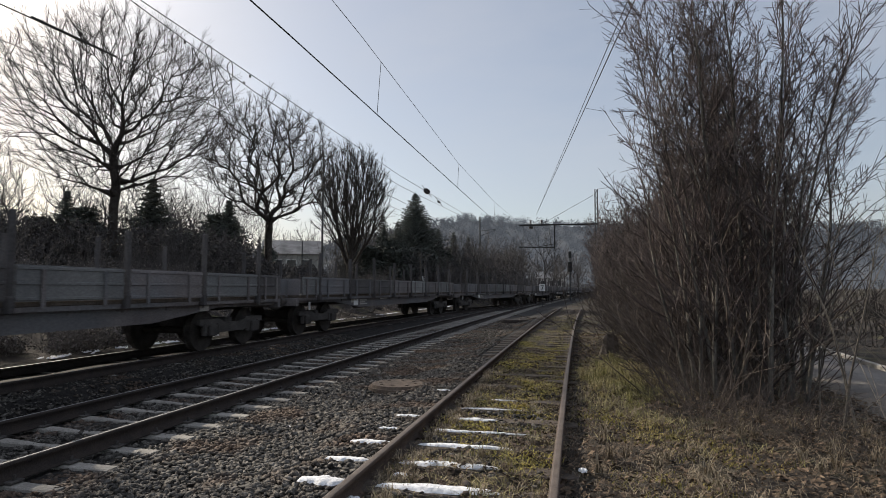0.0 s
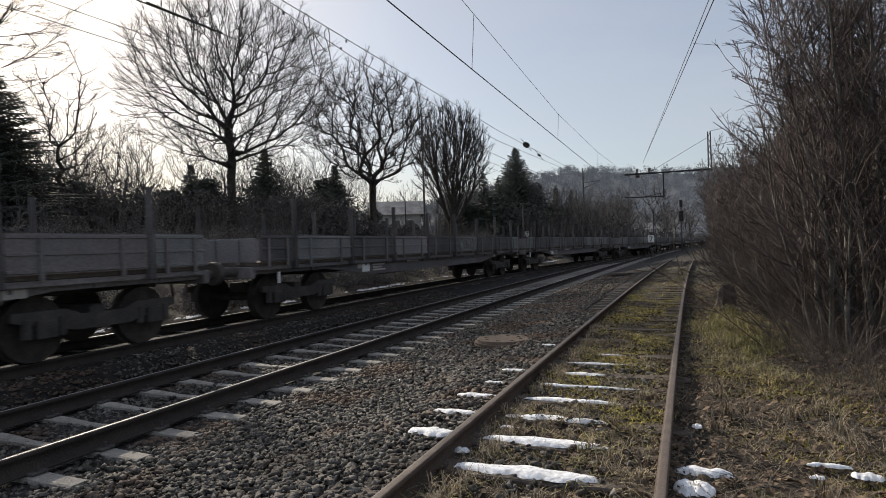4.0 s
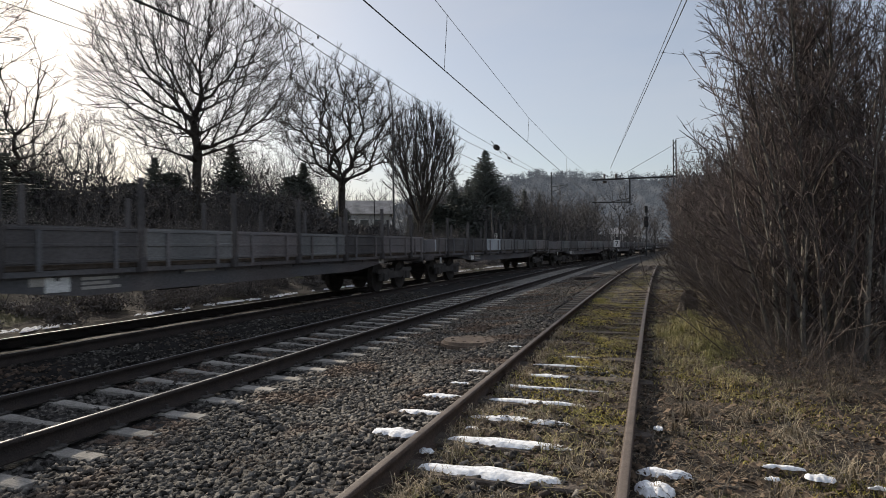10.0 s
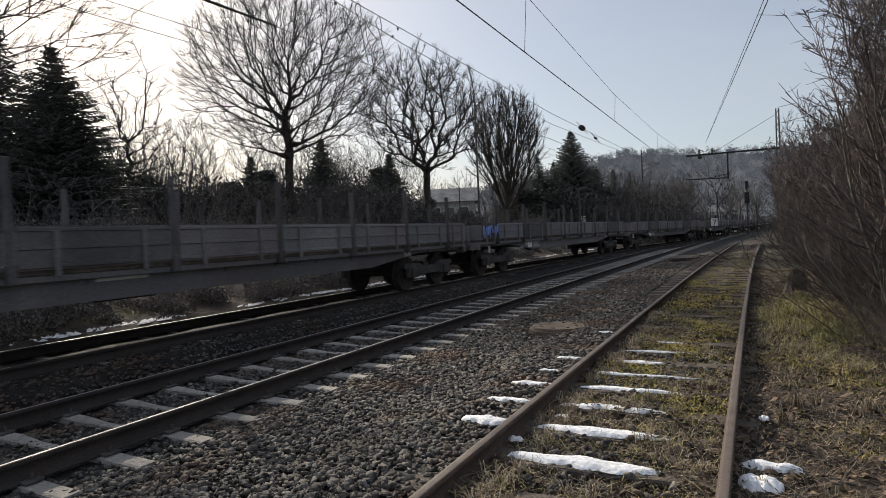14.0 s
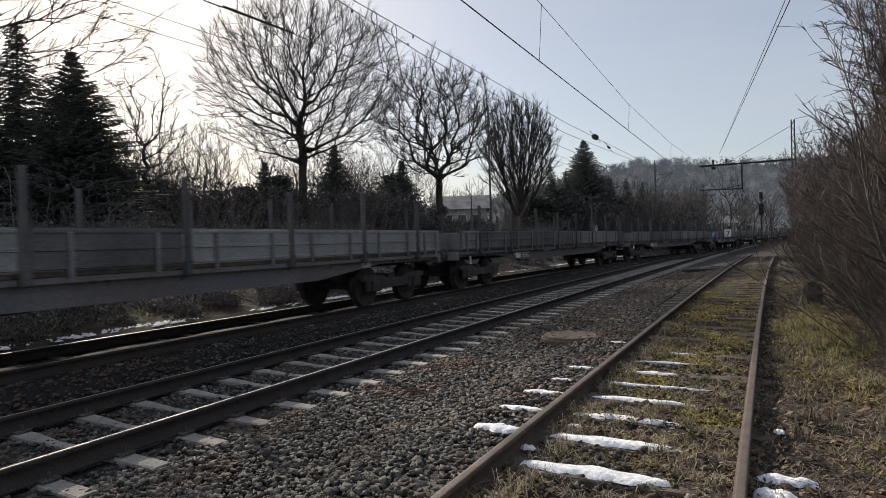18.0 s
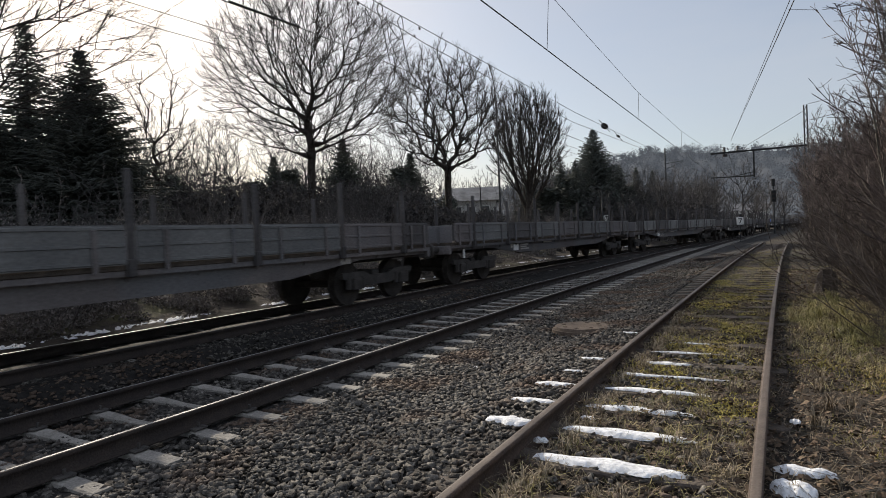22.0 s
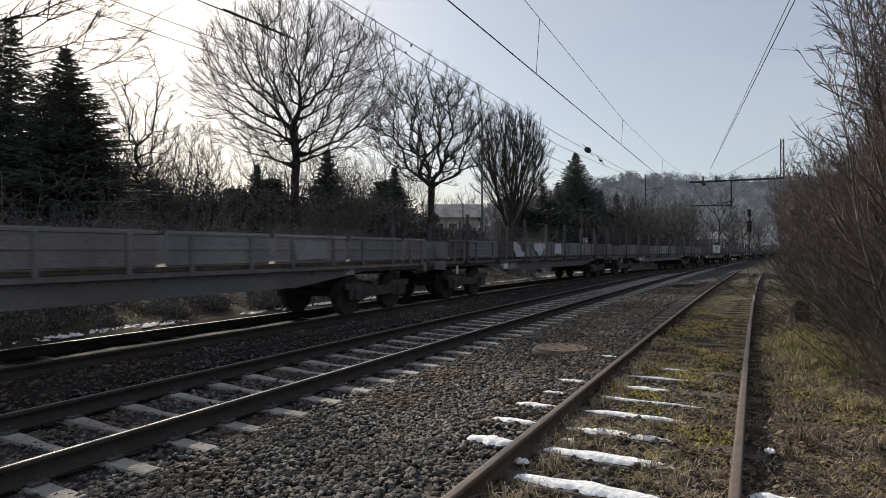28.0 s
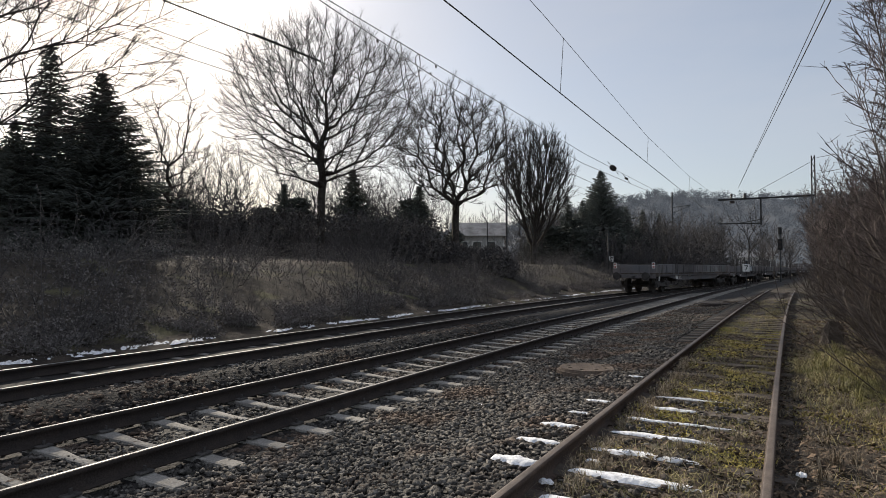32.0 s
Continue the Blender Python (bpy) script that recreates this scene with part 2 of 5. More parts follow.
def tubes(p0, p1, r0, r1, sides=3):
    """Points and faces of many tapered sticks at once."""
    p0, p1 = np.asarray(p0, float), np.asarray(p1, float)
    d = p1 - p0
    d /= np.linalg.norm(d, axis=1, keepdims=True) + 1e-9
    up = np.where(np.abs(d[:, 2:3]) > 0.9, np.array([[1.0, 0, 0]]), np.array([[0, 0, 1.0]]))
    u = np.cross(d, up)
    u /= np.linalg.norm(u, axis=1, keepdims=True) + 1e-9
    v = np.cross(d, u)
    a = np.arange(sides) * 2 * np.pi / sides
    ring = np.cos(a)[None, :, None] * u[:, None] + np.sin(a)[None, :, None] * v[:, None]
    lo = p0[:, None] + ring * np.asarray(r0)[:, None, None]
    hi = p1[:, None] + ring * np.asarray(r1)[:, None, None]
    verts = np.concatenate([lo, hi], 1).reshape(-1, 3)
    i = np.arange(sides)
    j = (i + 1) % sides
    f = np.stack([i, j, j + sides, i + sides], 1)
    faces = (f[None] + (np.arange(len(p0)) * 2 * sides)[:, None, None]).reshape(-1, 4)
    return verts, faces


def joined(pieces):
    vs, fs, n = [], [], 0
    for v, f in pieces:
        vs.append(v)
        fs.append(f + n)
        n += len(v)
    return np.concatenate(vs), np.concatenate(fs)


# ---- the line of the tracks ----
BEND = 0.00036


def cx(y):
    """How far the tracks have swung to the right at y."""
    y = np.maximum(y, 0.0)
    return np.where(y < 260, BEND * y * y, BEND * 260 * 260 + 2 * BEND * 260 * (y - 260))


def merge(y):
    """How far the far track has swung over towards the main track, which it joins beyond the boards."""
    u = np.clip((np.asarray(y, float) - 18.0) / 58.8, 0.0, 1.0)
    return 3.63 * np.where(u < 0.5, 2 * u * u, 1 - 2 * (1 - u) ** 2)


X_SIDE, X_MAIN, X_TRAIN = -0.876, -5.48, -9.11
Z_MAIN, Z_TRAIN = -0.07, -0.01


def ground_z(x, y):
    """Height of the ground; x is taken across the line."""
    q = x - cx(y)
    pts = [(-400, 14), (-150, 6), (-60, 3.2), (-30, 2.4), (-18, 1.7), (-12.2, 0.05), (-11.3, -0.08), (-10.7, -0.10), (-10.5, -0.35), (-7.8, -0.40), (-7.4, -0.36), (-7.0, -0.40), (-4.1, -0.45),
           (-3.0, -0.45), (-2.1, -0.30), (-1.75, -0.13), (0.6, -0.125), (1.6, -0.14), (3.6, -0.22), (4.6, -0.32), (9.0, -0.34), (12, -0.1), (40, 0.5), (400, 8)]
    return np.interp(q, [p[0] for p in pts], [p[1] for p in pts])


# ---- ground: one sheet to the horizon ----
def grid_sheet(name, xs, ys, zf, material):
    gx, gy = np.meshgrid(xs, ys)
    wx = gx + cx(gy)
    gz = zf(wx, gy)
    verts = np.stack([wx, gy, gz], -1).reshape(-1, 3)
    nx, ny = len(xs), len(ys)
    i = (np.arange(ny - 1)[:, None] * nx + np.arange(nx - 1)[None]).ravel()
    me = mesh_of(name, verts, np.stack([i, i + 1, i + nx + 1, i + nx], 1), material, True)
    return new(name, me)


def rough_z(x, y):
    z = ground_z(x, y)
    return z + 0.03 * np.sin(x * 2.3 + np.sin(y * 1.7) * 2) * np.sin(y * 1.9) + 0.018 * np.sin(x * 7.1 + y * 5.3) * np.sin(y * 6.7 - x * 3) - 0.02


gxs = np.concatenate([[-900, -400, -200, -120, -80, -50, -35, -25], np.arange(-20, -2.5, 0.5), np.arange(-2.4, 4.8, 0.15), np.arange(5, 14, 0.6), [18, 25, 40, 80, 200, 400, 900]])
gys = np.concatenate([[-300, -100, -40, -15], np.arange(-6, 2, 0.5), np.arange(2, 16, 0.15), np.arange(16, 40, 0.5), np.arange(40, 120, 2), [130, 150, 180, 220, 260, 320, 400, 600, 1500]])
tagged(grid_sheet("ground", gxs, gys, rough_z, M_SOIL), "dry winter soil with moss and dead grass beside the tracks", "ground", kind="structure")


def bed(name, x0, x1, x2, x3, top, label, bend=cx, end=420):
    ys = np.concatenate([[-120, -40], np.arange(-6, 60, 0.6), np.arange(60, end, 6)])
    prof = [(x0, top - 0.42), (x0 + 0.02, top - 0.30), (x1, top), ((x1 + x2) / 2, top + 0.003), (x2, top), (x3 - 0.02, top - 0.30), (x3, top - 0.42)]
    xs = np.array([p[0] for p in prof])
    zs = np.array([p[1] for p in prof])
    me_v = np.stack([xs[None] + bend(ys)[:, None], np.repeat(ys[:, None], len(xs), 1), np.repeat(zs[None], len(ys), 0) + 0.01 * np.sin(ys * 3.1)[:, None]], -1).reshape(-1, 3)
    nx = len(xs)
    i = (np.arange(len(ys) - 1)[:, None] * nx + np.arange(nx - 1)[None]).ravel()
    ob = new(name, mesh_of(name, me_v, np.stack([i, i + 1, i + nx + 1, i + nx], 1), M_BALLAST, True))
    return tagged(ob, label, "ballast bed", kind="structure")


bed("ballast_bed_main", -7.35, -6.9, -2.5, -1.7, Z_MAIN - 0.215, "dark grey crushed stone ballast under the main track")
bed("ballast_bed_far", -11.2, -10.5, -7.7, -7.25, Z_TRAIN - 0.172, "dark ballast under the track of the goods train", lambda y: cx(y) + merge(y), 72)


def shoulder():
    """Ballast rising to the heads of the siding's sleepers."""
    ys = np.concatenate([[-60, -10], np.arange(-4, 60, 0.6), np.arange(60, 300, 8)])
    xs = np.array([-3.05, -3.0, -2.65, -2.3, -1.95, -1.69, -1.67])
    zs = np.array([-0.36, -0.278, -0.215, -0.158, -0.148, -0.146, -0.3])
    v = np.stack([xs[None] + cx(ys)[:, None], np.repeat(ys[:, None], 7, 1), np.repeat(zs[None], len(ys), 0)], -1).reshape(-1, 3)
    i = (np.arange(len(ys) - 1)[:, None] * 7 + np.arange(6)[None]).ravel()
    return mesh_of("ballast_bed_siding", v, np.stack([i, i + 1, i + 8, i + 7], 1), M_BALLAST, True)


tagged(new("ballast_bed_siding", shoulder()), "dark ballast shoulder beside the siding", "ballast bed", kind="structure")

# ---- tracks ----
RAIL = [(-0.0625, -0.165), (0.0625, -0.165), (0.0625, -0.153), (0.010, -0.130), (0.009, -0.045), (0.035, -0.035), (0.036, -0.006), (0.026, 0.0), (0.013, 0.0012), (-0.013, 0.0012), (-0.026, 0.0), (-0.036, -0.008), (-0.035, -0.035), (-0.009, -0.045), (-0.010, -0.130), (-0.0625, -0.153)]


def rail_mesh(name, x, z, side, top, bend=cx, end=480):
    ys = np.concatenate([[-420, -60], np.arange(-6, min(end, 120), 1.5), np.arange(120, end, 12)])
    prof = np.array(RAIL)
    n = len(prof)
    verts = np.stack([x + prof[None, :, 0] + bend(ys)[:, None], np.repeat(ys[:, None], n, 1), z + np.repeat(prof[None, :, 1], len(ys), 0)], -1).reshape(-1, 3)
    i = np.arange(n)
    f = np.stack([i, (i + 1) % n, (i + 1) % n + n, i + n], 1)
    faces = (f[None] + (np.arange(len(ys) - 1) * n)[:, None, None]).reshape(-1, 4)
    me = mesh_of(name, verts, faces, side)
    me.materials.append(top)
    idx = np.tile(np.where((i >= 7) & (i <= 9) if top is M_RAIL_BROWN or end < 100 else i == 8, 1, 0), len(ys) - 1).astype(np.int32)
    me.polygons.foreach_set("material_index", idx)
    return me


def sleeper_concrete():
    bm = bmesh.new()
    pts = [(-1.3, -0.02), (-0.95, -0.012), (-0.75, 0.0), (-0.5, -0.008), (-0.15, -0.024), (0.15, -0.024), (0.5, -0.008), (0.75, 0.0), (0.95, -0.012), (1.3, -0.02)]
    rows = []
    for x, z in pts:
        w = 0.11 if abs(x) > 0.45 else 0.08
        rows.append([bm.verts.new(p) for p in ((x, -w, -0.2), (x, -w + 0.03, z - 0.008), (x, -w + 0.05, z), (x, w - 0.05, z), (x, w - 0.03, z - 0.008), (x, w, -0.2))])
    for a, b in zip(rows, rows[1:]):
        for q in range(5):
            bm.faces.new((a[q], b[q], b[q + 1], a[q + 1]))
    bm.faces.new(rows[0])
    bm.faces.new(rows[-1][::-1])
    bmesh.ops.recalc_face_normals(bm, faces=bm.faces)
    me = bpy.data.meshes.new("sleeper")
    bm.to_mesh(me)
    bm.free()
    me.materials.append(M_CONCRETE)
    return me


def sleeper_timber():
    bm = boxed(-1.28, 0.93, -0.125, 0.125, -0.16, 0.0, 0.012)
    bmesh.ops.subdivide_edges(bm, edges=[e for e in bm.edges if e.calc_length() > 1], cuts=7)
    for v in bm.verts:
        v.co.z += 0.008 * math.sin(v.co.x * 9 + v.co.y * 20)
        v.co.y += 0.006 * math.sin(v.co.x * 5)
    me = bpy.data.meshes.new("sleeper")
    bm.to_mesh(me)
    bm.free()
    me.materials.append(M_TIMBER)
    return me


def clip_mesh():
    bm = bmesh.new()
    box(bm, -0.04, 0.04, -0.07, 0.07, 0.0, 0.022, 0.005)
    rod(bm, (0, 0, 0.0), (0, 0, 0.065), 0.017, 0.015, 6)
    me = bpy.data.meshes.new("rail_clip")
    bm.to_mesh(me)
    bm.free()
    me.materials.append(M_UNDER)
    return me


SLEEP_C, SLEEP_T, CLIP = sleeper_concrete(), sleeper_timber(), clip_mesh()


def track(name, x, z, label, sleeper, step, drop, side, top, start, count, clips, bend=cx, end=480):
    th = tagged(new(name), label, "railway track")
    th.location = (x, 0, z)
    for s in (-0.7535, 0.7535):
        part("rail", rail_mesh("rail", s, 0.0, side, top, bend, end), None, th)
    rng = random.Random(name)
    for n in range(count):
        y = start + n * step
        m = pose(float(bend(y)), y, drop, 0, 0, -math.degrees(math.atan(float(bend(y + 0.5) - bend(y - 0.5)))) + rng.uniform(-0.6, 0.6))
        sl = part("sleeper", sleeper, None, th, m=m)
        if n < clips:
            for s in (-0.8435, -0.6635, 0.6635, 0.8435):
                part("rail_clip", CLIP, None, sl, m=pose(s, 0, 0))
    return th


track("main_track", X_MAIN, Z_MAIN, "main railway track with polished rails on concrete sleepers", SLEEP_C, 0.6, -0.165, M_RAIL_SIDE, M_RAIL_TOP, -8.17, 182, 70)
track("far_track", X_TRAIN, Z_TRAIN, "railway track on concrete sleepers carrying the goods train", SLEEP_C, 0.6, -0.165, M_RAIL_SIDE, M_RAIL_TOP, -8.2, 124, 0, lambda y: cx(y) + merge(y), 70)
track("siding_track", X_SIDE, 0.0, "overgrown siding track with rusty rails on wooden sleepers", SLEEP_T, 0.65, -0.132, M_RAIL_RUST, M_RAIL_BROWN, -7.0, 84, 0, end=48)


# ---- goods train: flat wagons with drop sides and stakes ----
WAGON_LEN = 19.92
WAGONS = 22


def bogie(parent, y):
    bg = part("bogie", boxed(-0.95, 0.95, -0.14, 0.14, 0.48, 0.72, 0.03), M_UNDER, parent, m=pose(0, y, 0))
    for s in (-1, 1):
        bm = bmesh.new()
        pts = [(-1.35, 0.60), (-1.35, 0.72), (-0.6, 0.72), (-0.35, 0.62), (0.35, 0.62), (0.6, 0.72), (1.35, 0.72), (1.35, 0.60), (0.95, 0.52), (0.45, 0.40), (-0.45, 0.40), (-0.95, 0.52)]
        lo = [bm.verts.new((s * 0.98, a, b)) for a, b in pts]
        hi = [bm.verts.new((s * 1.06, a, b)) for a, b in pts]
        bm.faces.new(lo)
        bm.faces.new(hi[::-1])
        for q in range(len(pts)):
            bm.faces.new((lo[q], hi[q], hi[(q + 1) % len(pts)], lo[(q + 1) % len(pts)]))
        bmesh.ops.recalc_face_normals(bm, faces=bm.faces)
        for a in (-0.9, 0.9):
            box(bm, s * 1.02 - 0.09, s * 1.02 + 0.11, a - 0.14, a + 0.14, 0.34, 0.60, 0.02)
            for q in (-0.24, 0.24):
                rod(bm, (s * 1.03, a + q, 0.36), (s * 1.03, a + q, 0.62), 0.07, sides=8)
        part("side_frame", bm, M_UNDER, bg)
    for a in (-0.9, 0.9):
        for s in (-1, 1):
            bm = rodded((s * 0.68, a, 0.46), (s * 0.82, a, 0.46), 0.46, 0.46, 24)
            rod(bm, (s * 0.66, a, 0.46), (s * 0.69, a, 0.46), 0.487, 0.487, 24)
            part("wheel", bm, M_TREAD, bg)
        part("axle", rodded((-0.95, a, 0.46), (0.95, a, 0.46), 0.08, sides=10), M_TREAD, bg)
    return bg


def ribbed_board(s, y0, y1):
    """A drop side with three pressed ribs along it."""
    outer, inner = 1.358, 1.322
    prof = [(inner, 1.22), (outer, 1.22)]
    for z in (1.26, 1.49, 1.715):
        prof += [(outer, z - 0.026), (outer + 0.018, z - 0.018), (outer + 0.018, z + 0.018), (outer, z + 0.026)]
    prof += [(outer, 1.76), (inner, 1.76)]
    bm = bmesh.new()
    a = [bm.verts.new((s * x, y0, z)) for x, z in prof]
    b = [bm.verts.new((s * x, y1, z)) for x, z in prof]
    for q in range(len(prof)):
        bm.faces.new((a[q], a[(q + 1) % len(prof)], b[(q + 1) % len(prof)], b[q]))
    bm.faces.new(a)
    bm.faces.new(b[::-1])
    bmesh.ops.recalc_face_normals(bm, faces=bm.faces)
    return bm


def wagon(boards, tail=False, look_no=0):
    """A flat wagon, its middle at the origin on the rail heads. boards: material and label of a side board by its number along the wagon."""
    w = tagged(new("flat_wagon"), "dark brown bogie flat wagon with drop sides and upright stakes" if not tail else "last brown flat wagon, carrying two tail plates on its end", "goods wagon", "wagons of the goods train")
    half = 9.3
    plain = [(M_WAGON, ""), (M_WAGON_SLATE, "slate grey side board"), (M_WAGON_DARK, "nearly black side board"), (M_WAGON, ""), (M_WAGON_DARK, "nearly black side board"), (M_WAGON_SLATE, "slate grey side board"), (M_WAGON, "")]
    part("floor", boxed(-1.30, 1.30, -half, half, 1.14, 1.22, 0.01), M_TIMBER, w)
    for s in (-1, 1):
        bm = bmesh.new()
        ys = [-9.3, -6.6, -4.4, 4.4, 6.6, 9.3]
        zs = [0.98, 0.98, 0.74, 0.74, 0.98, 0.98]
        for (ya, za), (yb, zb) in zip(zip(ys, zs), zip(ys[1:], zs[1:])):
            c = [bm.verts.new((s * x, y, z)) for x in (1.10, 1.16) for y, z in ((ya, za), (yb, zb), (yb, 1.14), (ya, 1.14))]
            for f in ((0, 1, 2, 3), (7, 6, 5, 4), (0, 4, 5, 1), (2, 6, 7, 3)):
                bm.faces.new([c[q] for q in f])
        bmesh.ops.remove_doubles(bm, verts=bm.verts, dist=0.001)
        bmesh.ops.recalc_face_normals(bm, faces=bm.faces)
        box(bm, min(s * 1.08, s * 1.28), max(s * 1.08, s * 1.28), -9.3, 9.3, 1.06, 1.139)
        for y in np.arange(-8.4, 8.5, 1.2):
            box(bm, s * 1.16 - 0.03, s * 1.16 + 0.03, y - 0.03, y + 0.03, 0.98, 1.06)
        part("side_sill", bm, M_WAGON, w)
        edges = [-9.25, -8.05, -5.75, -3.45, -1.15, 1.15, 3.45, 5.75, 8.05, 9.25]
        for q, (y0, y1) in enumerate(zip(edges, edges[1:])):
            mt, lab = boards.get(q) or plain[(q * 5 + s + look_no * 3 + q * q * look_no) % 7]
            y0, y1, y = y0 + 0.09, y1 - 0.09, (y0 + y1) / 2
            bd = part("side_board", ribbed_board(s, y0, y1), mt, w, lab)
            for a in (-0.62, 0.62) if y1 - y0 > 2 else (-0.3, 0.3):
                part("hinge_strap", boxed(s * 1.385 - 0.016, s * 1.385 + 0.016, y + a - 0.035, y + a + 0.035, 1.12, 1.70, 0.006), M_WAGON, bd)
        for q, y in enumerate(edges[1:-1] if not tail else ()):
            top = (2.54, 2.44, 2.58, 2.50)[q % 4]
            bm = boxed(s * 1.345 - 0.045, s * 1.345 + 0.045, y - 0.036, y + 0.036, 1.05, top, 0.01)
            box(bm, s * 1.345 - 0.06, s * 1.345 + 0.06, y - 0.055, y + 0.055, 1.05, 1.30, 0.01)
            part("stake", bm, M_WAGON_DARK, w)
        bm = boxed(s * 1.175 - 0.008, s * 1.175 + 0.008, -4.98, -4.60, 0.82, 1.03)
        part("label_plate", bm, M_WHITE, w, "small white label plate")
        for q, (a, b, z) in enumerate(((-4.4, -3.75, 0.97), (-4.4, -3.9, 0.90), (-4.4, -3.7, 0.83), (-2.3, -1.5, 1.0))):
            part("lettering", boxed(s * 1.168 - 0.004, s * 1.168 + 0.004, a, b, z, z + 0.045), M_KERB, w)
        for y in (-5.2, 5.9):
            part("load_table", boxed(s * 1.168 - 0.006, s * 1.168 + 0.006, y, y + 0.32, 0.92, 1.04), M_KERB, w)
        part("brake_handle", rodded((s * 1.19, -8.42, 0.76), (s * 1.19, -8.42, 1.0), 0.035), M_WHITE, w)
    for e in (-1, 1):
        eb = part("end_board", boxed(-1.32, 1.32, e * 9.27 - 0.03, e * 9.27 + 0.03, 1.22, 1.70, 0.01), M_WAGON, w)
        for x in (-0.9, -0.3, 0.3, 0.9):
            part("board_rib", boxed(x - 0.04, x + 0.04, e * 9.32 - 0.018, e * 9.32 + 0.018, 1.18, 1.68, 0.006), M_WAGON, eb)
        part("headstock", boxed(-1.28, 1.28, e * 9.32 - 0.07, e * 9.32 + 0.07, 0.90, 1.139, 0.015), M_WAGON, w)
        for s in (-1, 1):
            bm = rodded((s * 0.875, e * 9.38, 1.04), (s * 0.875, e * 9.86, 1.04), 0.10, 0.075, 14)
            rod(bm, (s * 0.875, e * 9.86, 1.04), (s * 0.875, e * 9.94, 1.04), 0.21, 0.23, 18)
            part("buffer", bm, M_UNDER, w)
        bm = boxed(-0.05, 0.05, min(e * 9.38, e * 9.75), max(e * 9.38, e * 9.75), 0.98, 1.06, 0.01)
        rod(bm, (0, e * 9.72, 1.0), (0, e * 9.80, 0.62), 0.03)
        part("coupling_hook", bm, M_UNDER, w)
        bogie(w, e * 7.43)
    bm = rodded((-0.3, -1.4, 0.78), (-0.3, -0.3, 0.78), 0.19, sides=14)
    part("air_tank", bm, M_UNDER, w)
    part("brake_cylinder", rodded((0.3, 0.4, 0.82), (0.3, 1.1, 0.82), 0.15, sides=14), M_UNDER, w)
    part("centre_beam", boxed(-0.22, 0.22, -9.2, 9.2, 0.86, 1.139, 0.01), M_UNDER, w)
    if tail:
        for s in (-1, 1):
            pl = part("tail_plate", boxed(s * 1.17 - 0.09, s * 1.17 + 0.09, -9.37, -9.355, 1.50, 1.84, 0.004), M_WHITE, w, "white and red tail plate")
            for a, b in ((1.54, 1.63), (1.71, 1.80)):
                part("red_stripe", boxed(s * 1.17 - 0.06, s * 1.17 + 0.06, -9.377, -9.372, a, b), M_TAIL, pl)
    return w


def spray(w, y0, y1, material, seed, z0=1.28, z1=1.72):
    """Loose spray-painted strokes on the outer face of a board, which cannot be read."""
    rng = random.Random(seed)
    bm = bmesh.new()
    n = max(4, int((y1 - y0) / 0.09))
    for q in range(n):
        y = y0 + (y1 - y0) * (q + 0.5) / n
        a = Vector((1.405, y + rng.uniform(-0.1, 0.1), rng.uniform(z0, z0 + 0.18)))
        b = Vector((1.405, y + rng.uniform(-0.12, 0.12), rng.uniform(z1 - 0.15, z1)))
        rod(bm, a, b, rng.uniform(0.012, 0.03), sides=5)
    part("spray_lettering", bm, material, w, "unreadable spray-painted lettering")


def painted_shape(w, outline, material, label):
    """A sprayed patch with a loose outline on the outer face of the boards. outline: places along the wagon and heights."""
    bm = bmesh.new()
    lo = [bm.verts.new((1.402, y, z)) for y, z in outline]
    hi = [bm.verts.new((1.408, y, z)) for y, z in outline]
    bm.faces.new(lo[::-1])
    bm.faces.new(hi)
    for q in range(len(outline)):
        k = (q + 1) % len(outline)
        bm.faces.new((lo[q], lo[k], hi[k], hi[q]))
    bmesh.ops.recalc_face_normals(bm, faces=bm.faces)
    part("painted_patch", bm, material, w, label)


def oval(y, z, ry, rz, n=14):
    return [(y + ry * math.cos(q * 6.283 / n), z + rz * math.sin(q * 6.283 / n)) for q in range(n)]


GREY, WHITE_B = (M_WAGON_GREY, "pale grey side board"), (M_WAGON_WHITE, "whitish side board")
LOOKS = {10: {3: WHITE_B}, 5: {1: GREY, 3: GREY, 5: GREY, 6: GREY, 7: GREY, 8: GREY}, 2: {4: GREY}, 14: {5: GREY}, 17: {2: GREY}}
TRAIN = []
for j in range(WAGONS):
    wg = wagon(LOOKS.get(j, {}), tail=(j == 0), look_no=j)
    if j == 8:
        spray(wg, -9.2, -8.15, M_BLUE, 3)
    if j == 1:
        painted_shape(wg, [(-4.62, 1.74), (-4.45, 1.75), (-4.0, 1.60), (-3.95, 1.42), (-3.62, 1.38), (-3.60, 1.23), (-4.4, 1.23), (-4.45, 1.35), (-4.62, 1.45)], M_WAGON_WHITE, "white sprayed patch with a ragged edge")
        painted_shape(wg, oval(-2.48, 1.58, 0.2, 0.15), M_WAGON_WHITE, "white sprayed round patch")
        painted_shape(wg, oval(-2.05, 1.48, 0.34, 0.25), M_WAGON_WHITE, "white sprayed round patch")
        painted_shape(wg, oval(-1.58, 1.60, 0.18, 0.13), M_WAGON_WHITE, "white sprayed round patch")
        painted_shape(wg, [(-0.32, 1.70), (0.46, 1.71), (0.56, 1.30), (0.1, 1.29), (0.08, 1.34), (-0.34, 1.28)], M_WAGON_WHITE, "white sprayed square patch")
    if j == 0:
        painted_shape(wg, [(3.95, 1.66), (4.9, 1.63), (5.0, 1.30), (4.05, 1.27)], M_WAGON_GREY, "grey sprayed patch")
    if j == 12:
        spray(wg, 1.5, 3.2, M_WAGON_GREY, 9)
    TRAIN.append(wg)


def travel(t):
    return 6.0 + 8.1 * t + 0.0397 * t * t


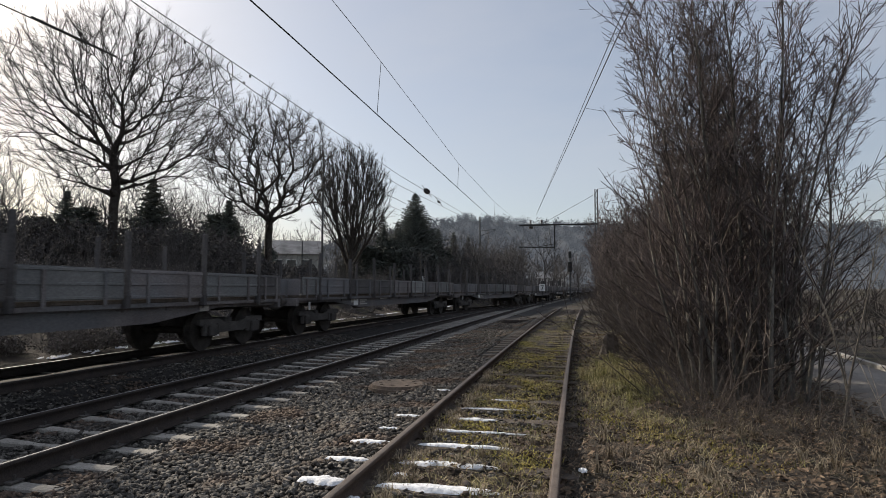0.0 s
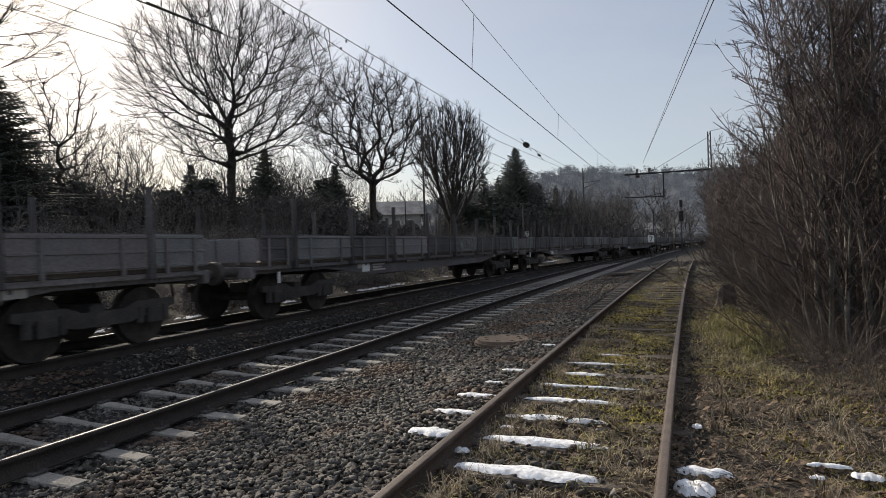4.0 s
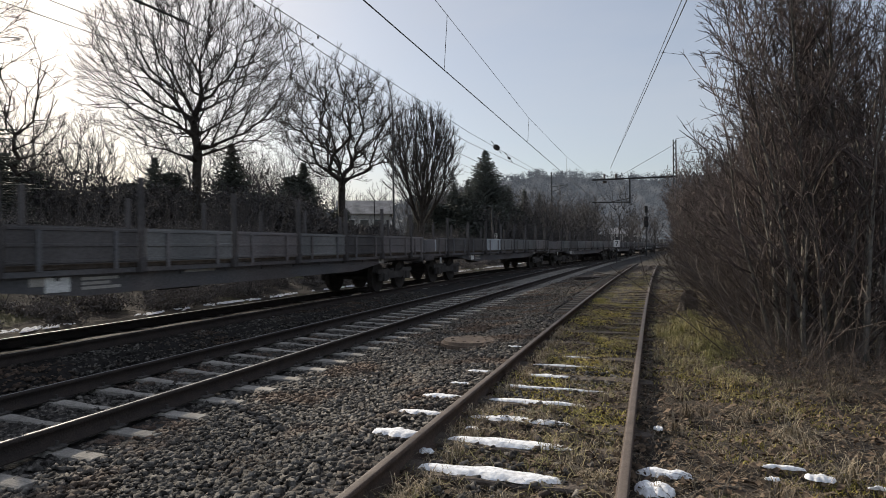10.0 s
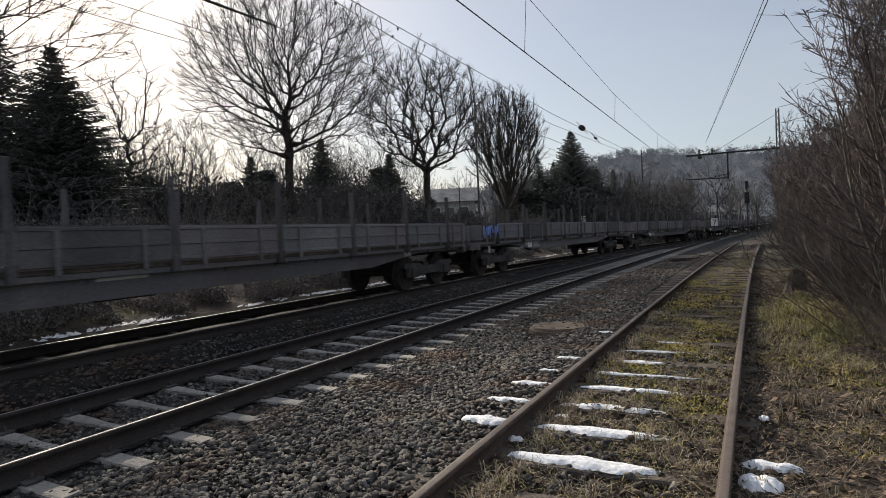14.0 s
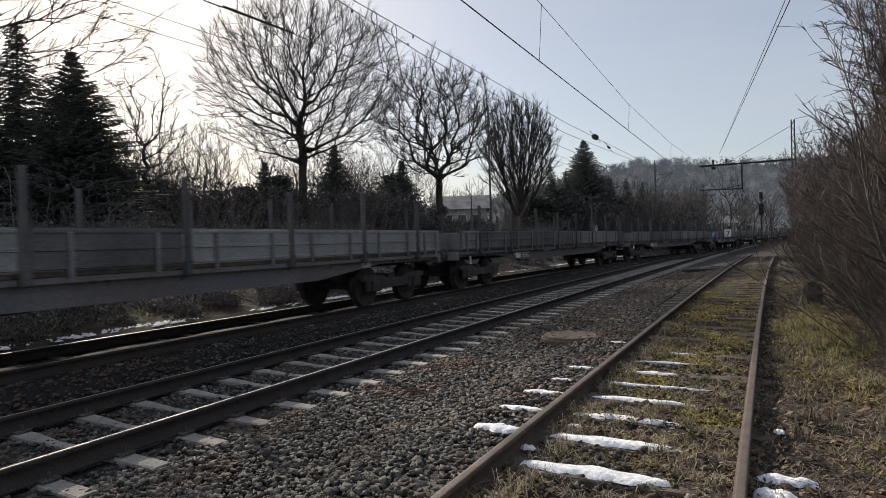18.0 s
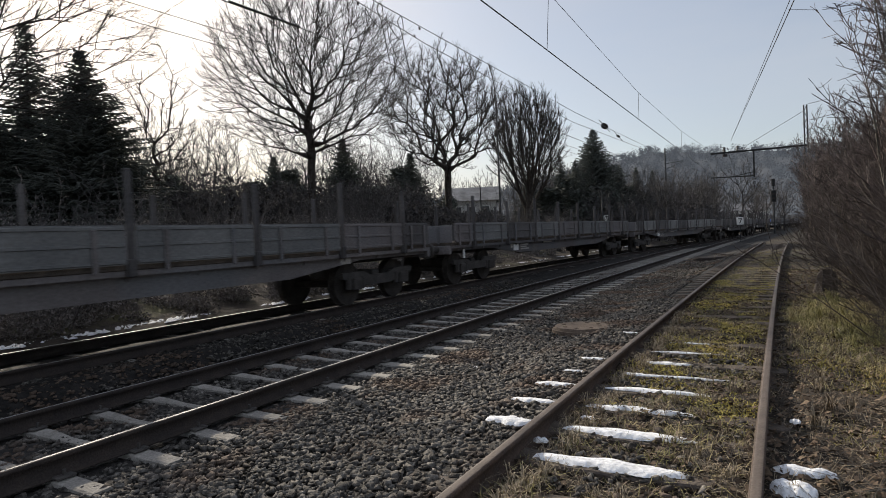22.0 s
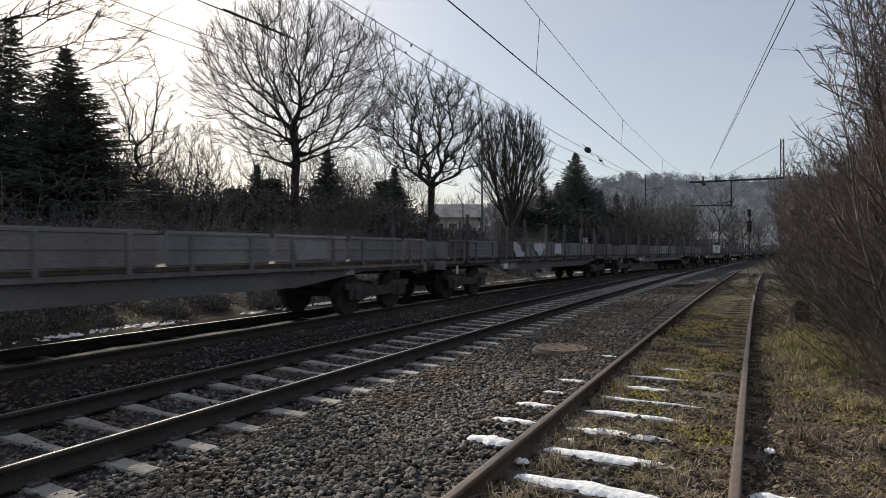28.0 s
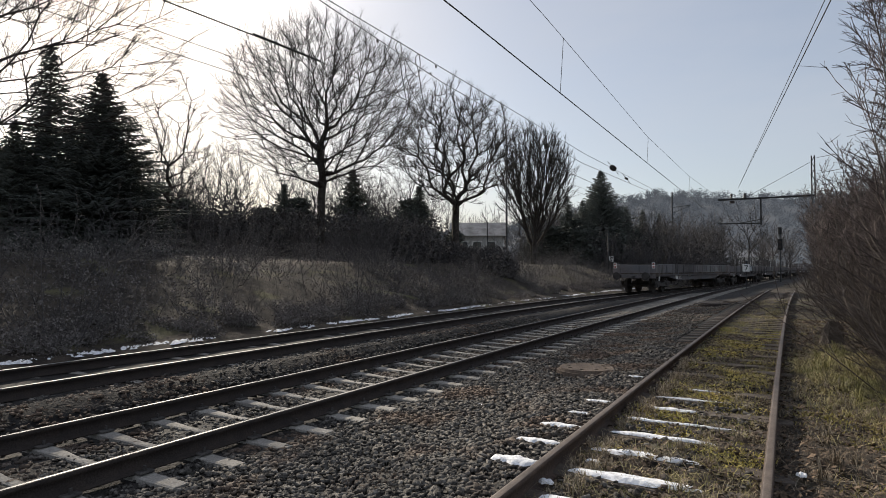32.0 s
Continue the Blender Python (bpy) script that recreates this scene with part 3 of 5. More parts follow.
def motions():
    times = [0, 1, 2, 3, 4, 5, 6, 7, 8, 9, 10, 11, 12, 13, 14, 15, 16, 17, 18, 19, 20, 21, 22, 23, 24, 25, 26, 27, 28, 29, 30, 31, 32]
    for j, wg in enumerate(TRAIN):
        rows = []
        for t in times:
            y = travel(t) + WAGON_LEN * (j - 13)
            a, b = (X_TRAIN + float(cx(y + d) + merge(y + d)) for d in (-7.4, 7.4))
            z = Z_TRAIN + (Z_MAIN - Z_TRAIN) * float(merge(y)) / 3.63
            rows.append((t, pose((a + b) / 2, y, z, 0, 0, -math.degrees(math.atan((b - a) / 14.8)))))
        walk(wg, rows)


# ---- bare trees ----
def grow(seed, height, trunk_r, first, limbs, spread, levels=4, twig=0.006, lean=(0, 0), rise=0.5, kids=(7, 7, 6, 5), shrink=0.55, wander=0.16, multi=1, max_segs=90000, crown=0.0, fan=0.3, spread2=0.65, coarse=False):
    """Sticks of a bare tree: two lists, the trunk with its limbs and the thinner branches. Each stick: start, end, radii."""
    rng = random.Random(seed)
    thick, thin = [], []

    def branch(p, d, length, r, level):
        steps = (4, 3, 2)[min(level, 2)] if coarse else (7, 6, 4, 3)[min(level, 3)]
        step = length / steps
        out = thick if level <= 1 else thin
        for s in range(steps):
            a = s / steps
            r0, r1 = max(r * (1 - 0.85 * a), twig), max(r * (1 - 0.85 * (a + 1 / steps)), twig * 0.8)
            w = wander * ((0.35 if multi == 1 else 0.7) if level == 0 else 1)
            d = (d + Vector((rng.uniform(-w, w), rng.uniform(-w, w), rng.uniform(-w, w) + (0.10 * rise if level else (0.06 if multi > 1 else 0.0))))).normalized()
            q = p + d * step
            out.append((tuple(p), tuple(q), r0, r1))
            if level < levels and len(thick) + len(thin) < max_segs:
                n = kids[min(level, len(kids) - 1)] / steps * (1.0 if level == 0 else (0.35 if s == 0 else 1.15))
                if level == 0 and (a + 1 / steps) * height < first:
                    n = 0
                n = int(n) + (rng.random() < n - int(n))
                for _ in range(n):
                    side = Vector((rng.uniform(-1, 1), rng.uniform(-1, 1), rng.uniform(-0.3, 0.3)))
                    side = (side - d * side.dot(d)).normalized()
                    open_ = spread * rng.uniform(0.75, 1.25) * (1.3 - 0.85 * a) if level == 0 else spread2 * rng.uniform(0.7, 1.3)
                    nd = (d * math.cos(open_) + side * math.sin(open_) + Vector((0, 0, 0.22 * rise))).normalized()
                    nl = length * shrink * rng.uniform(0.75, 1.25) * (1.25 - 0.75 * a)
                    if level == 0 and crown:
                        u = min(max((a * height - first) / (height - first), 0.0), 1.0)
                        nl = crown * rng.uniform(0.8, 1.12) * (1.0 - 0.62 * u * u)
                    branch(p + (q - p) * rng.random(), nd, nl, max(min(r0 * (rng.uniform(0.26, 0.46) if level == 0 and multi == 1 else rng.uniform(0.35, 0.55)), r0 * 0.8), twig), level + 1)
            p = q

    for n in range(multi):
        b = Vector((0, 0, 0)) if multi == 1 else Vector((rng.uniform(-1, 1), rng.uniform(-1, 1), 0)) * limbs
        d = Vector((lean[0], lean[1], 1)) if multi == 1 else Vector((rng.uniform(-fan, fan), rng.uniform(-fan, fan), 1))
        branch(b, d.normalized(), height * (1 if multi == 1 else rng.uniform(0.6, 1.0)), trunk_r, 0)
    return thick, thin


def crown_tree(seed, count, centre, axes, fork, stems=1, base_r=0.3, direct=0.5, twig=0.009, twigs=4, twig_len=0.6, hollow=0.35, power=2.25, lean=(0.0, 0.0), bulge=0.0, sub=2, taper=0.0, leader=0.0, loose=0.27):
    """Sticks of a bare tree whose branches reach for points spread through a crown. centre, axes: the crown's ellipsoid;
    fork: height at which the trunk parts; direct: how straight the branches run from the trunk."""
    rs = np.random.default_rng(seed)
    u = rs.normal(size=(count * 3, 3))
    u /= np.linalg.norm(u, axis=1, keepdims=True)
    rad = (hollow ** 3 + (1 - hollow ** 3) * rs.random(count * 3)) ** (1 / 3)
    lump = 1 + bulge * np.sin(u[:, 0] * 5 + seed) * np.sin(u[:, 1] * 4 + 2 * seed) + rs.normal(0, 0.05, count * 3)
    pts = np.array(centre) + u * (rad * lump)[:, None] * np.array(axes)
    pts[:, :2] *= (1 - taper * np.clip((pts[:, 2:3] - centre[2]) / axes[2], -0.6, 1))
    pts = pts[pts[:, 2] > fork * 0.9][:count]
    nodes, parent, run = [], [], []
    for s in range(stems):
        if stems == 1:
            for q in range(6):
                a = q / 5
                nodes.append((lean[0] * a, lean[1] * a, fork * a))
                parent.append(len(nodes) - 2 if q else -1)
                run.append(0.0)
            for q in range(1, 6 if leader else 1):
                nodes.append((lean[0] + rs.normal(0, 0.08), lean[1] + rs.normal(0, 0.08), fork + leader * q / 5))
                parent.append(len(nodes) - 2)
                run.append(leader * q / 5 * 0.6)
        else:
            th, r = s * 6.283 / stems + rs.uniform(-0.4, 0.4), base_r * rs.uniform(0.3, 1)
            x, y = r * math.cos(th), r * math.sin(th)
            if s == 0:
                nodes.append((0.0, 0.0, -0.12))
                parent.append(-1)
                run.append(0.0)
            nodes.append((x, y, -0.06))
            parent.append(0)
            run.append(0.0)
            nodes.append((x * 1.35, y * 1.35, fork))
            parent.append(len(nodes) - 2)
            run.append(fork)
    n0 = len(nodes)
    pos = np.zeros((n0 + len(pts), 3))
    pos[:n0] = nodes
    length = np.zeros(n0 + len(pts))
    length[:n0] = run
    par = np.full(n0 + len(pts), -1)
    par[:n0] = parent
    best, link = np.full(len(pts), 1e9), np.zeros(len(pts), int)
    for q in range(5 if stems == 1 else 0, n0):
        c = np.linalg.norm(pts - pos[q], axis=1) + direct * length[q]
        better = c < best
        best[better], link[better] = c[better], q
    alive = np.ones(len(pts), bool)
    n = n0
    for _ in range(len(pts)):
        k = int(np.argmin(np.where(alive, best, 1e9)))
        alive[k] = False
        pos[n], par[n] = pts[k], link[k]
        length[n] = length[link[k]] + np.linalg.norm(pts[k] - pos[link[k]])
        c = np.linalg.norm(pts - pos[n], axis=1) + direct * length[n]
        better = (c < best) & alive
        best[better], link[better] = c[better], n
        n += 1
    for _ in range(3):
        total, many = np.zeros((n, 3)), np.zeros(n)
        np.add.at(total, par[n0:n], pos[n0:n])
        np.add.at(many, par[n0:n], 1)
        moved = pos[:n].copy()
        inner = np.arange(n0, n)[many[n0:n] > 0]
        moved[inner] = 0.4 * pos[inner] + 0.3 * pos[par[inner]] + 0.3 * total[inner] / many[inner][:, None]
        pos[:n] = moved
    pipe = np.zeros(n)
    kids = np.zeros(n, int)
    for q in range(n - 1, -1, -1):
        pipe[q] = max(pipe[q], twig ** power * twigs)
        if par[q] >= 0:
            pipe[par[q]] += pipe[q]
            kids[par[q]] += 1
    r = pipe ** (1 / power)
    thick, thin = [], []
    for q in range(n):
        p = par[q]
        if p < 0:
            continue
        a, c = pos[p], pos[q]
        r1 = r[q]
        r0 = min(r[p], r1 * 1.6) if p >= n0 or stems > 1 else r[p]
        d = np.linalg.norm(c - a)
        if d > 1.2:
            m = (a + c) / 2 + rs.normal(0, 0.04 * d, 3) - np.array([0, 0, 0.03 * d])
            (thick if r1 > 5 * twig else thin).append((tuple(a), tuple(m), r0, (r0 + r1) / 2))
            (thick if r1 > 5 * twig else thin).append((tuple(m), tuple(c), (r0 + r1) / 2, r1))
        else:
            (thick if r1 > 5 * twig else thin).append((tuple(a), tuple(c), r0, r1))
        if q < n0:
            continue
        out = c - np.array([centre[0], centre[1], fork])
        out /= np.linalg.norm(out) + 1e-6
        way = (c - a) / (d + 1e-6)
        for _ in range(twigs if kids[q] < 2 else max(1, twigs - 2)):
            w = 0.55 * out + 0.55 * way + rs.normal(0, loose, 3) + np.array([0, 0, 0.12])
            w /= np.linalg.norm(w)
            ln = twig_len * rs.uniform(0.5, 1.3)
            e = c + w * ln * 0.55
            f = e + (w + rs.normal(0, 0.12, 3)) * ln * 0.5
            thin.append((tuple(c), tuple(e), twig, twig * 0.8))
            thin.append((tuple(e), tuple(f), twig * 0.8, twig * 0.5))
            for _ in range(sub):
                g = c + w * ln * rs.uniform(0.2, 0.55)
                k = w + rs.normal(0, 0.42, 3)
                thin.append((tuple(g), tuple(g + k * ln * 0.38), twig * 0.7, twig * 0.45))
    return thick, thin


def crown_meshes(*args, material=None, twig_material=None, **kw):
    thick, thin = crown_tree(*args, **kw)
    return stick_mesh("trunk", thick, material or M_BARK, 6), stick_mesh("crown", thin, twig_material or M_TWIG, 3)


def stick_mesh(name, sticks, material, sides, smooth=True):
    a = np.array([s[0] for s in sticks]), np.array([s[1] for s in sticks])
    r = np.array([s[2] for s in sticks]), np.array([s[3] for s in sticks])
    v, f = tubes(a[0], a[1], r[0], r[1], sides)
    return mesh_of(name, v, f, material, smooth)


def shoots(rng, starts, step, side, twig, per, subs, droop=0.0, low=0.1, angle=(0.45, 0.95), lift=0.02, wander=0.07):
    """Sticks of stems with rising side shoots and short twigs. starts: foot, direction, length and radius of each stem."""
    thick, thin = [], []

    def noise(w):
        return Vector((rng.uniform(-w, w), rng.uniform(-w, w), rng.uniform(-w, w)))

    for p, d, length, radius in starts:
        steps = max(3, int(length / step))
        for k in range(steps):
            a = k / steps
            d = (d + noise(wander) + Vector((0, 0, lift - droop * a))).normalized()
            q = p + d * (length / steps)
            r0, r1 = (max(radius * (1 - u) ** 0.85, twig) for u in (a, a + 1 / steps))
            thick.append((tuple(p), tuple(q), r0, r1))
            count = per * (0.2 if a < low else 0.6 + 0.85 * a)
            for _ in range(int(count) + (rng.random() < count - int(count))):
                w = noise(1.0)
                w = (w - d * w.dot(d)).normalized()
                open_ = rng.uniform(*angle)
                e = d * math.cos(open_) + w * math.sin(open_)
                ln = side * (1.0 - 0.55 * a) * rng.uniform(0.35, 1.15)
                b = p + (q - p) * rng.random()
                rb = max(min(r0 * 0.5, 0.012 * ln + twig), twig)
                for m in range(3):
                    e = (e + noise(0.2) + Vector((0, 0, 0.07))).normalized()
                    c = b + e * ln / 3
                    f0, f1 = (rb + (twig - rb) * u / 3 for u in (m, m + 1))
                    thin.append((tuple(b), tuple(c), f0, f1))
                    for _ in range(subs):
                        t = (e + noise(0.85)).normalized() * ln * rng.uniform(0.12, 0.34)
                        g = b + (c - b) * rng.random()
                        thin.append((tuple(g), tuple(g + t), twig, twig * 0.6))
                        if rng.random() < 0.6:
                            h = g + t * rng.uniform(0.3, 0.8)
                            thin.append((tuple(h), tuple(h + (t + noise(0.8) * t.length) * 0.5), twig * 0.8, twig * 0.5))
                    b = c
            p = q
    return thick, thin


def fan_shrub(seed, stems, height, base_r, fan, step=0.3, side=1.0, twig=0.004, radius=0.022, per=1.6, subs=2, short=0.2, **kw):
    """Sticks of a shrub or tree whose stems fan out from one foot."""
    rng = random.Random(seed)
    starts, feet = [], []
    for n in range(stems):
        out, th = math.sqrt((n + 0.5) / stems), n * 2.4 + rng.uniform(-0.4, 0.4)
        tilt = fan * out * rng.uniform(0.75, 1.15)
        p = Vector((math.cos(th), math.sin(th), 0)) * base_r * out
        d = Vector((math.cos(th) * math.sin(tilt), math.sin(th) * math.sin(tilt), math.cos(tilt)))
        starts.append((p, d, height * (1.0 - short * out * out) * rng.uniform(0.78, 1.06), radius))
        feet.append(((0, 0, -0.15), tuple(p), radius, radius))
    thick, thin = shoots(rng, starts, step, side, twig, per, subs, **kw)
    return feet + thick, thin


def fan_meshes(*args, material=None, twig_material=None, **kw):
    thick, thin = fan_shrub(*args, **kw)
    return stick_mesh("trunk", thick, material or M_BARK, 5), stick_mesh("crown", thin, twig_material or M_TWIG, 3)


def tree(name, meshes, m, label, category="tree", group=""):
    th = tagged(new(name), label, category, group)
    part("trunk", meshes[0], None, th)
    part("crown", meshes[1], None, th)
    th.matrix_basis = m
    return th


def at_ray(az, dist):
    """A place on the ground at a bearing to the left of the line, that far from the eye."""
    x, y = -math.sin(radians(az)) * dist, math.cos(radians(az)) * dist
    return x, y, float(ground_z(np.array(x), np.array(y)))


def place(az, dist, turn=0, scale=1.0):
    x, y, z = at_ray(az, dist)
    return Matrix.LocRotScale((x, y, z - 0.05), Euler((0, 0, radians(turn))), (scale,) * 3)


# the three large trees behind the far track
tree("bare_tree", crown_meshes(11, 1900, (0, 0, 8.9), (6.0, 6.0, 4.75), 3.6, leader=3.4, direct=0.42, twig=0.0078, twigs=3, twig_len=0.85, hollow=0.12, sub=3, power=2.2, loose=0.36), place(40.5, 36, 40), "large bare deciduous tree with a broad round crown and forked trunk")
tree("bare_tree", crown_meshes(12, 980, (0, 0, 8.7), (4.9, 4.9, 4.3), 2.8, leader=1.6, direct=0.26, twig=0.011, twigs=4, twig_len=0.7, hollow=0.3, bulge=0.14, sub=3), place(28.0, 46, 100), "bare gnarled tree with crooked branches behind the tracks")
tree("bare_tree", crown_meshes(13, 1300, (0, 0, 8.0), (3.7, 3.7, 5.0), 1.8, stems=5, base_r=0.3, direct=0.75, twig=0.011, twigs=4, twig_len=0.8, hollow=0.1, sub=2), place(20.6, 58, 10), "bare tree with several stems and a dense rounded crown")
# the nearer tree at the end of the row and the small one beside the spruces
tree("bare_tree", crown_meshes(14, 1100, (0.8, 0.3, 8.3), (6.0, 6.0, 5.0), 4.2, leader=3.5, direct=0.5, twig=0.0058, twigs=4, twig_len=1.0, hollow=0.1, bulge=0.1, sub=3, power=2.5), place(67.0, 26, 10), "bare tree with long spreading branches above the spruces")
tree("bare_tree", crown_meshes(15, 150, (0.3, 0, 5.4), (2.1, 2.1, 3.2), 2.2, leader=2.0, direct=0.3, twig=0.010, twigs=3, twig_len=0.6, hollow=0.1, bulge=0.3), place(53.5, 34, 0), "small crooked bare tree beside the spruces")

# woods behind: a few kinds, each standing many times
WOOD = [crown_meshes(30 + q, 210, (0.3, 0, 7.0 + 0.5 * q), (3.0, 3.0, 4.2), 2.6, leader=3.0, direct=0.5, twig=0.0085, twigs=3, twig_len=0.9, hollow=0.05, bulge=0.2, power=2.2, sub=1, material=M_WOOD, twig_material=M_WOOD) for q in range(4)]
WOOD_FAR = [crown_meshes(34 + q, 80, (0, 0, 7.0 + 0.5 * q), (2.9, 2.9, 4.4), 2.4, leader=3.0, direct=0.5, twig=0.022, twigs=3, twig_len=1.1, hollow=0.05, bulge=0.2, power=2.4, sub=0, material=M_WOOD, twig_material=M_WOOD) for q in range(4)]
rng = random.Random(77)
for q in range(70):
    az = rng.uniform(30, 76) if q < 46 else rng.uniform(28, 56)
    tree("woodland_tree", WOOD[q % 4], place(az, rng.uniform(62, 105), rng.uniform(0, 360), rng.uniform(0.7, 1.0)), "thin bare woodland tree behind the hedge", "tree", "woodland trees")
for q in range(80):
    az = rng.uniform(-1.0, 19)
    tree("woodland_tree", WOOD_FAR[q % 4], place(az, rng.uniform(85, 200), rng.uniform(0, 360), rng.uniform(0.55, 0.8)), "thin bare woodland tree beyond the bend of the line", "tree", "woodland trees")
for q in range(7):
    az = rng.uniform(-60, -17)
    tree("woodland_tree", WOOD_FAR[q % 4], place(az, rng.uniform(40, 90), rng.uniform(0, 360), rng.uniform(0.5, 0.75)), "thin bare tree across the path", "tree", "woodland trees")


# ---- conifers ----
def spruce_meshes(seed, height, base_r, droop=0.25, density=1.0):
    rng = random.Random(seed)
    trunk = [((0, 0, height * q / 8), (0, 0, height * (q + 1) / 8), 0.018 * height * (1 - q / 8) + 0.01, 0.018 * height * (1 - (q + 1) / 8) + 0.008) for q in range(8)]
    needles = []
    z = height * 0.06
    while z < height * 0.985:
        a = z / height
        reach = base_r * (1 - a) ** 0.95 * rng.uniform(0.8, 1.1) + 0.06
        n = max(4, int((5 + 7 * (1 - a)) * density))
        off = rng.uniform(0, 6.28)
        for q in range(n):
            th = off + q * 6.283 / n + rng.uniform(-0.25, 0.25)
            ln = reach * rng.uniform(0.65, 1.12)
            d = Vector((math.cos(th), math.sin(th), -droop + 0.5 * a))
            p = Vector((0, 0, z + rng.uniform(-0.1, 0.1)))
            trunk.append((tuple(p), tuple(p + d * ln), 0.02, 0.006))
            m = max(3, int(ln / 0.22))
            for s in range(m):
                c = p + d * ln * ((s + 0.6) / m)
                for side in (-1, 1):
                    sv = Vector((-math.sin(th), math.cos(th), 0)) * side
                    e = c + (sv * 0.7 + Vector((d.x, d.y, 0)) * 0.6 + Vector((0, 0, rng.uniform(-0.55, 0.1)))) * (0.22 + 0.45 * ln * (1 - s / m) * 0.5) * rng.uniform(0.7, 1.2)
                    needles.append((tuple(c), tuple(e), 0.055, 0.010))
            needles.append((tuple(p + d * ln * 0.8), tuple(p + d * ln * 1.08), 0.05, 0.01))
        z += height * rng.uniform(0.022, 0.036)
    needles.append(((0, 0, height * 0.95), (0, 0, height * 1.02), 0.05, 0.01))
    return stick_mesh("trunk", trunk, M_BARK, 4), stick_mesh("crown", needles, M_NEEDLE, 3)


SPRUCE = [spruce_meshes(50, 12, 4.2, 0.25, 1.6), spruce_meshes(51, 9, 3.0, 0.15, 1.3), spruce_meshes(52, 7, 2.7, 0.05, 1.5), spruce_meshes(53, 11.6, 6.2, 0.12, 2.8)]
for az, dist, k, s in ((62.2, 33, 0, 0.80), (58.6, 30, 3, 0.68), (67.5, 31, 0, 0.60), (64.5, 30, 1, 0.6), (60.2, 31, 1, 0.5), (56.0, 36, 1, 0.45), (14.6, 75, 3, 0.98), (17.6, 72, 1, 0.9), (12.4, 80, 1, 0.85), (37.6, 42, 2, 0.88), (31.4, 45, 2, 0.80), (43.8, 44, 2, 0.72), (20.5, 70, 2, 0.85), (16.2, 68, 1, 0.8), (11.0, 90, 1, 0.9), (9.6, 100, 0, 0.7)):
    tree("spruce", SPRUCE[k], place(az, dist, az * 7, s), "dark green spruce behind the far track", "conifer", "spruces")


def leaf_cloud(rs, lumps, per, size):
    """Quads of small leaf sprays spread over lumps. lumps: centre and radii."""
    out = []
    for c, r in lumps:
        u = rs.normal(size=(per, 3))
        u /= np.linalg.norm(u, axis=1, keepdims=True)
        p = np.array(c) + u * np.array(r) * (0.35 + 0.75 * rs.random((per, 1)))
        a = rs.normal(size=(per, 3))
        a /= np.linalg.norm(a, axis=1, keepdims=True)
        b = np.cross(a, rs.normal(size=(per, 3)))
        b /= np.linalg.norm(b, axis=1, keepdims=True)
        s = size * rs.uniform(0.5, 1.3, (per, 1))
        out.append(np.stack([p - a * s, p + b * s * 0.45, p + a * s, p - b * s * 0.5], 1))
    return np.concatenate(out).reshape(-1, 3)


def evergreen_meshes(seed, height, width):
    """A broad dark evergreen bush, dense to the ground, with an uneven top."""
    rs = np.random.default_rng(seed)
    lumps = []
    for q in range(46):
        a, h = rs.uniform(0, 6.283), rs.random() ** 0.8
        r = width * (1 - 0.72 * h * h) * rs.uniform(0.0, 0.75)
        k = rs.uniform(0.3, 0.5) * width * (1 - 0.45 * h)
        lumps.append(((math.cos(a) * r, math.sin(a) * r, 0.3 + h * (height - 0.5)), (k, k, k * 1.25)))
    v = leaf_cloud(rs, lumps, 90, 0.16)
    trunk = [((0, 0, -0.1), (0.1, 0, height * 0.6), 0.1, 0.05), ((0.1, 0, height * 0.6), (0, 0.1, height * 0.95), 0.05, 0.02)]
    for q in range(9):
        a = q * 2.4
        trunk.append(((0.05, 0, height * (0.08 + 0.08 * q)), (math.cos(a) * width * 0.6, math.sin(a) * width * 0.6, height * (0.2 + 0.08 * q)), 0.035, 0.012))
    return stick_mesh("trunk", trunk, M_BARK, 4), mesh_of("crown", v, np.arange(len(v)).reshape(-1, 4), M_NEEDLE)


EVERGREEN = [evergreen_meshes(150 + q, 4.2 + 0.5 * q, 1.5 + 0.2 * q) for q in range(3)]
for n, (az, dist, sc) in enumerate(((57.4, 33, 1.0), (60.8, 34, 1.15), (64.0, 33, 1.1), (66.5, 35, 1.2), (55.0, 36, 0.9), (52.6, 38, 0.75), (49.8, 40, 0.7), (45.4, 42, 0.85), (42.6, 43, 0.95), (36.2, 44, 0.9), (34.6, 45, 0.85), (32.2, 46, 1.1), (28.2, 47, 0.75), (19.0, 66, 1.1), (17.2, 66, 1.2), (15.4, 70, 1.35), (13.4, 72, 1.25), (11.8, 76, 1.1), (10.2, 82, 1.15), (8.8, 90, 1.2))):
    tree("evergreen_bush", EVERGREEN[n % 3], place(az, dist, az * 11, sc) @ Matrix.Diagonal((1.3, 1.3, 0.78, 1)), "broad dark evergreen bush on top of the bank", "bush", "evergreen bushes")


# ---- thickets ----
def shrub_sticks(seed, height, width, stems, kids=(6, 5), levels=2, twig=0.005, spread=0.6, fan=0.3):
    thick, thin = grow(seed, height, 0.018, 0.1, width, spread, levels=levels, kids=kids, shrink=0.5, rise=0.4, wander=0.22, twig=twig, multi=stems, fan=fan, coarse=True)
    return thick + thin


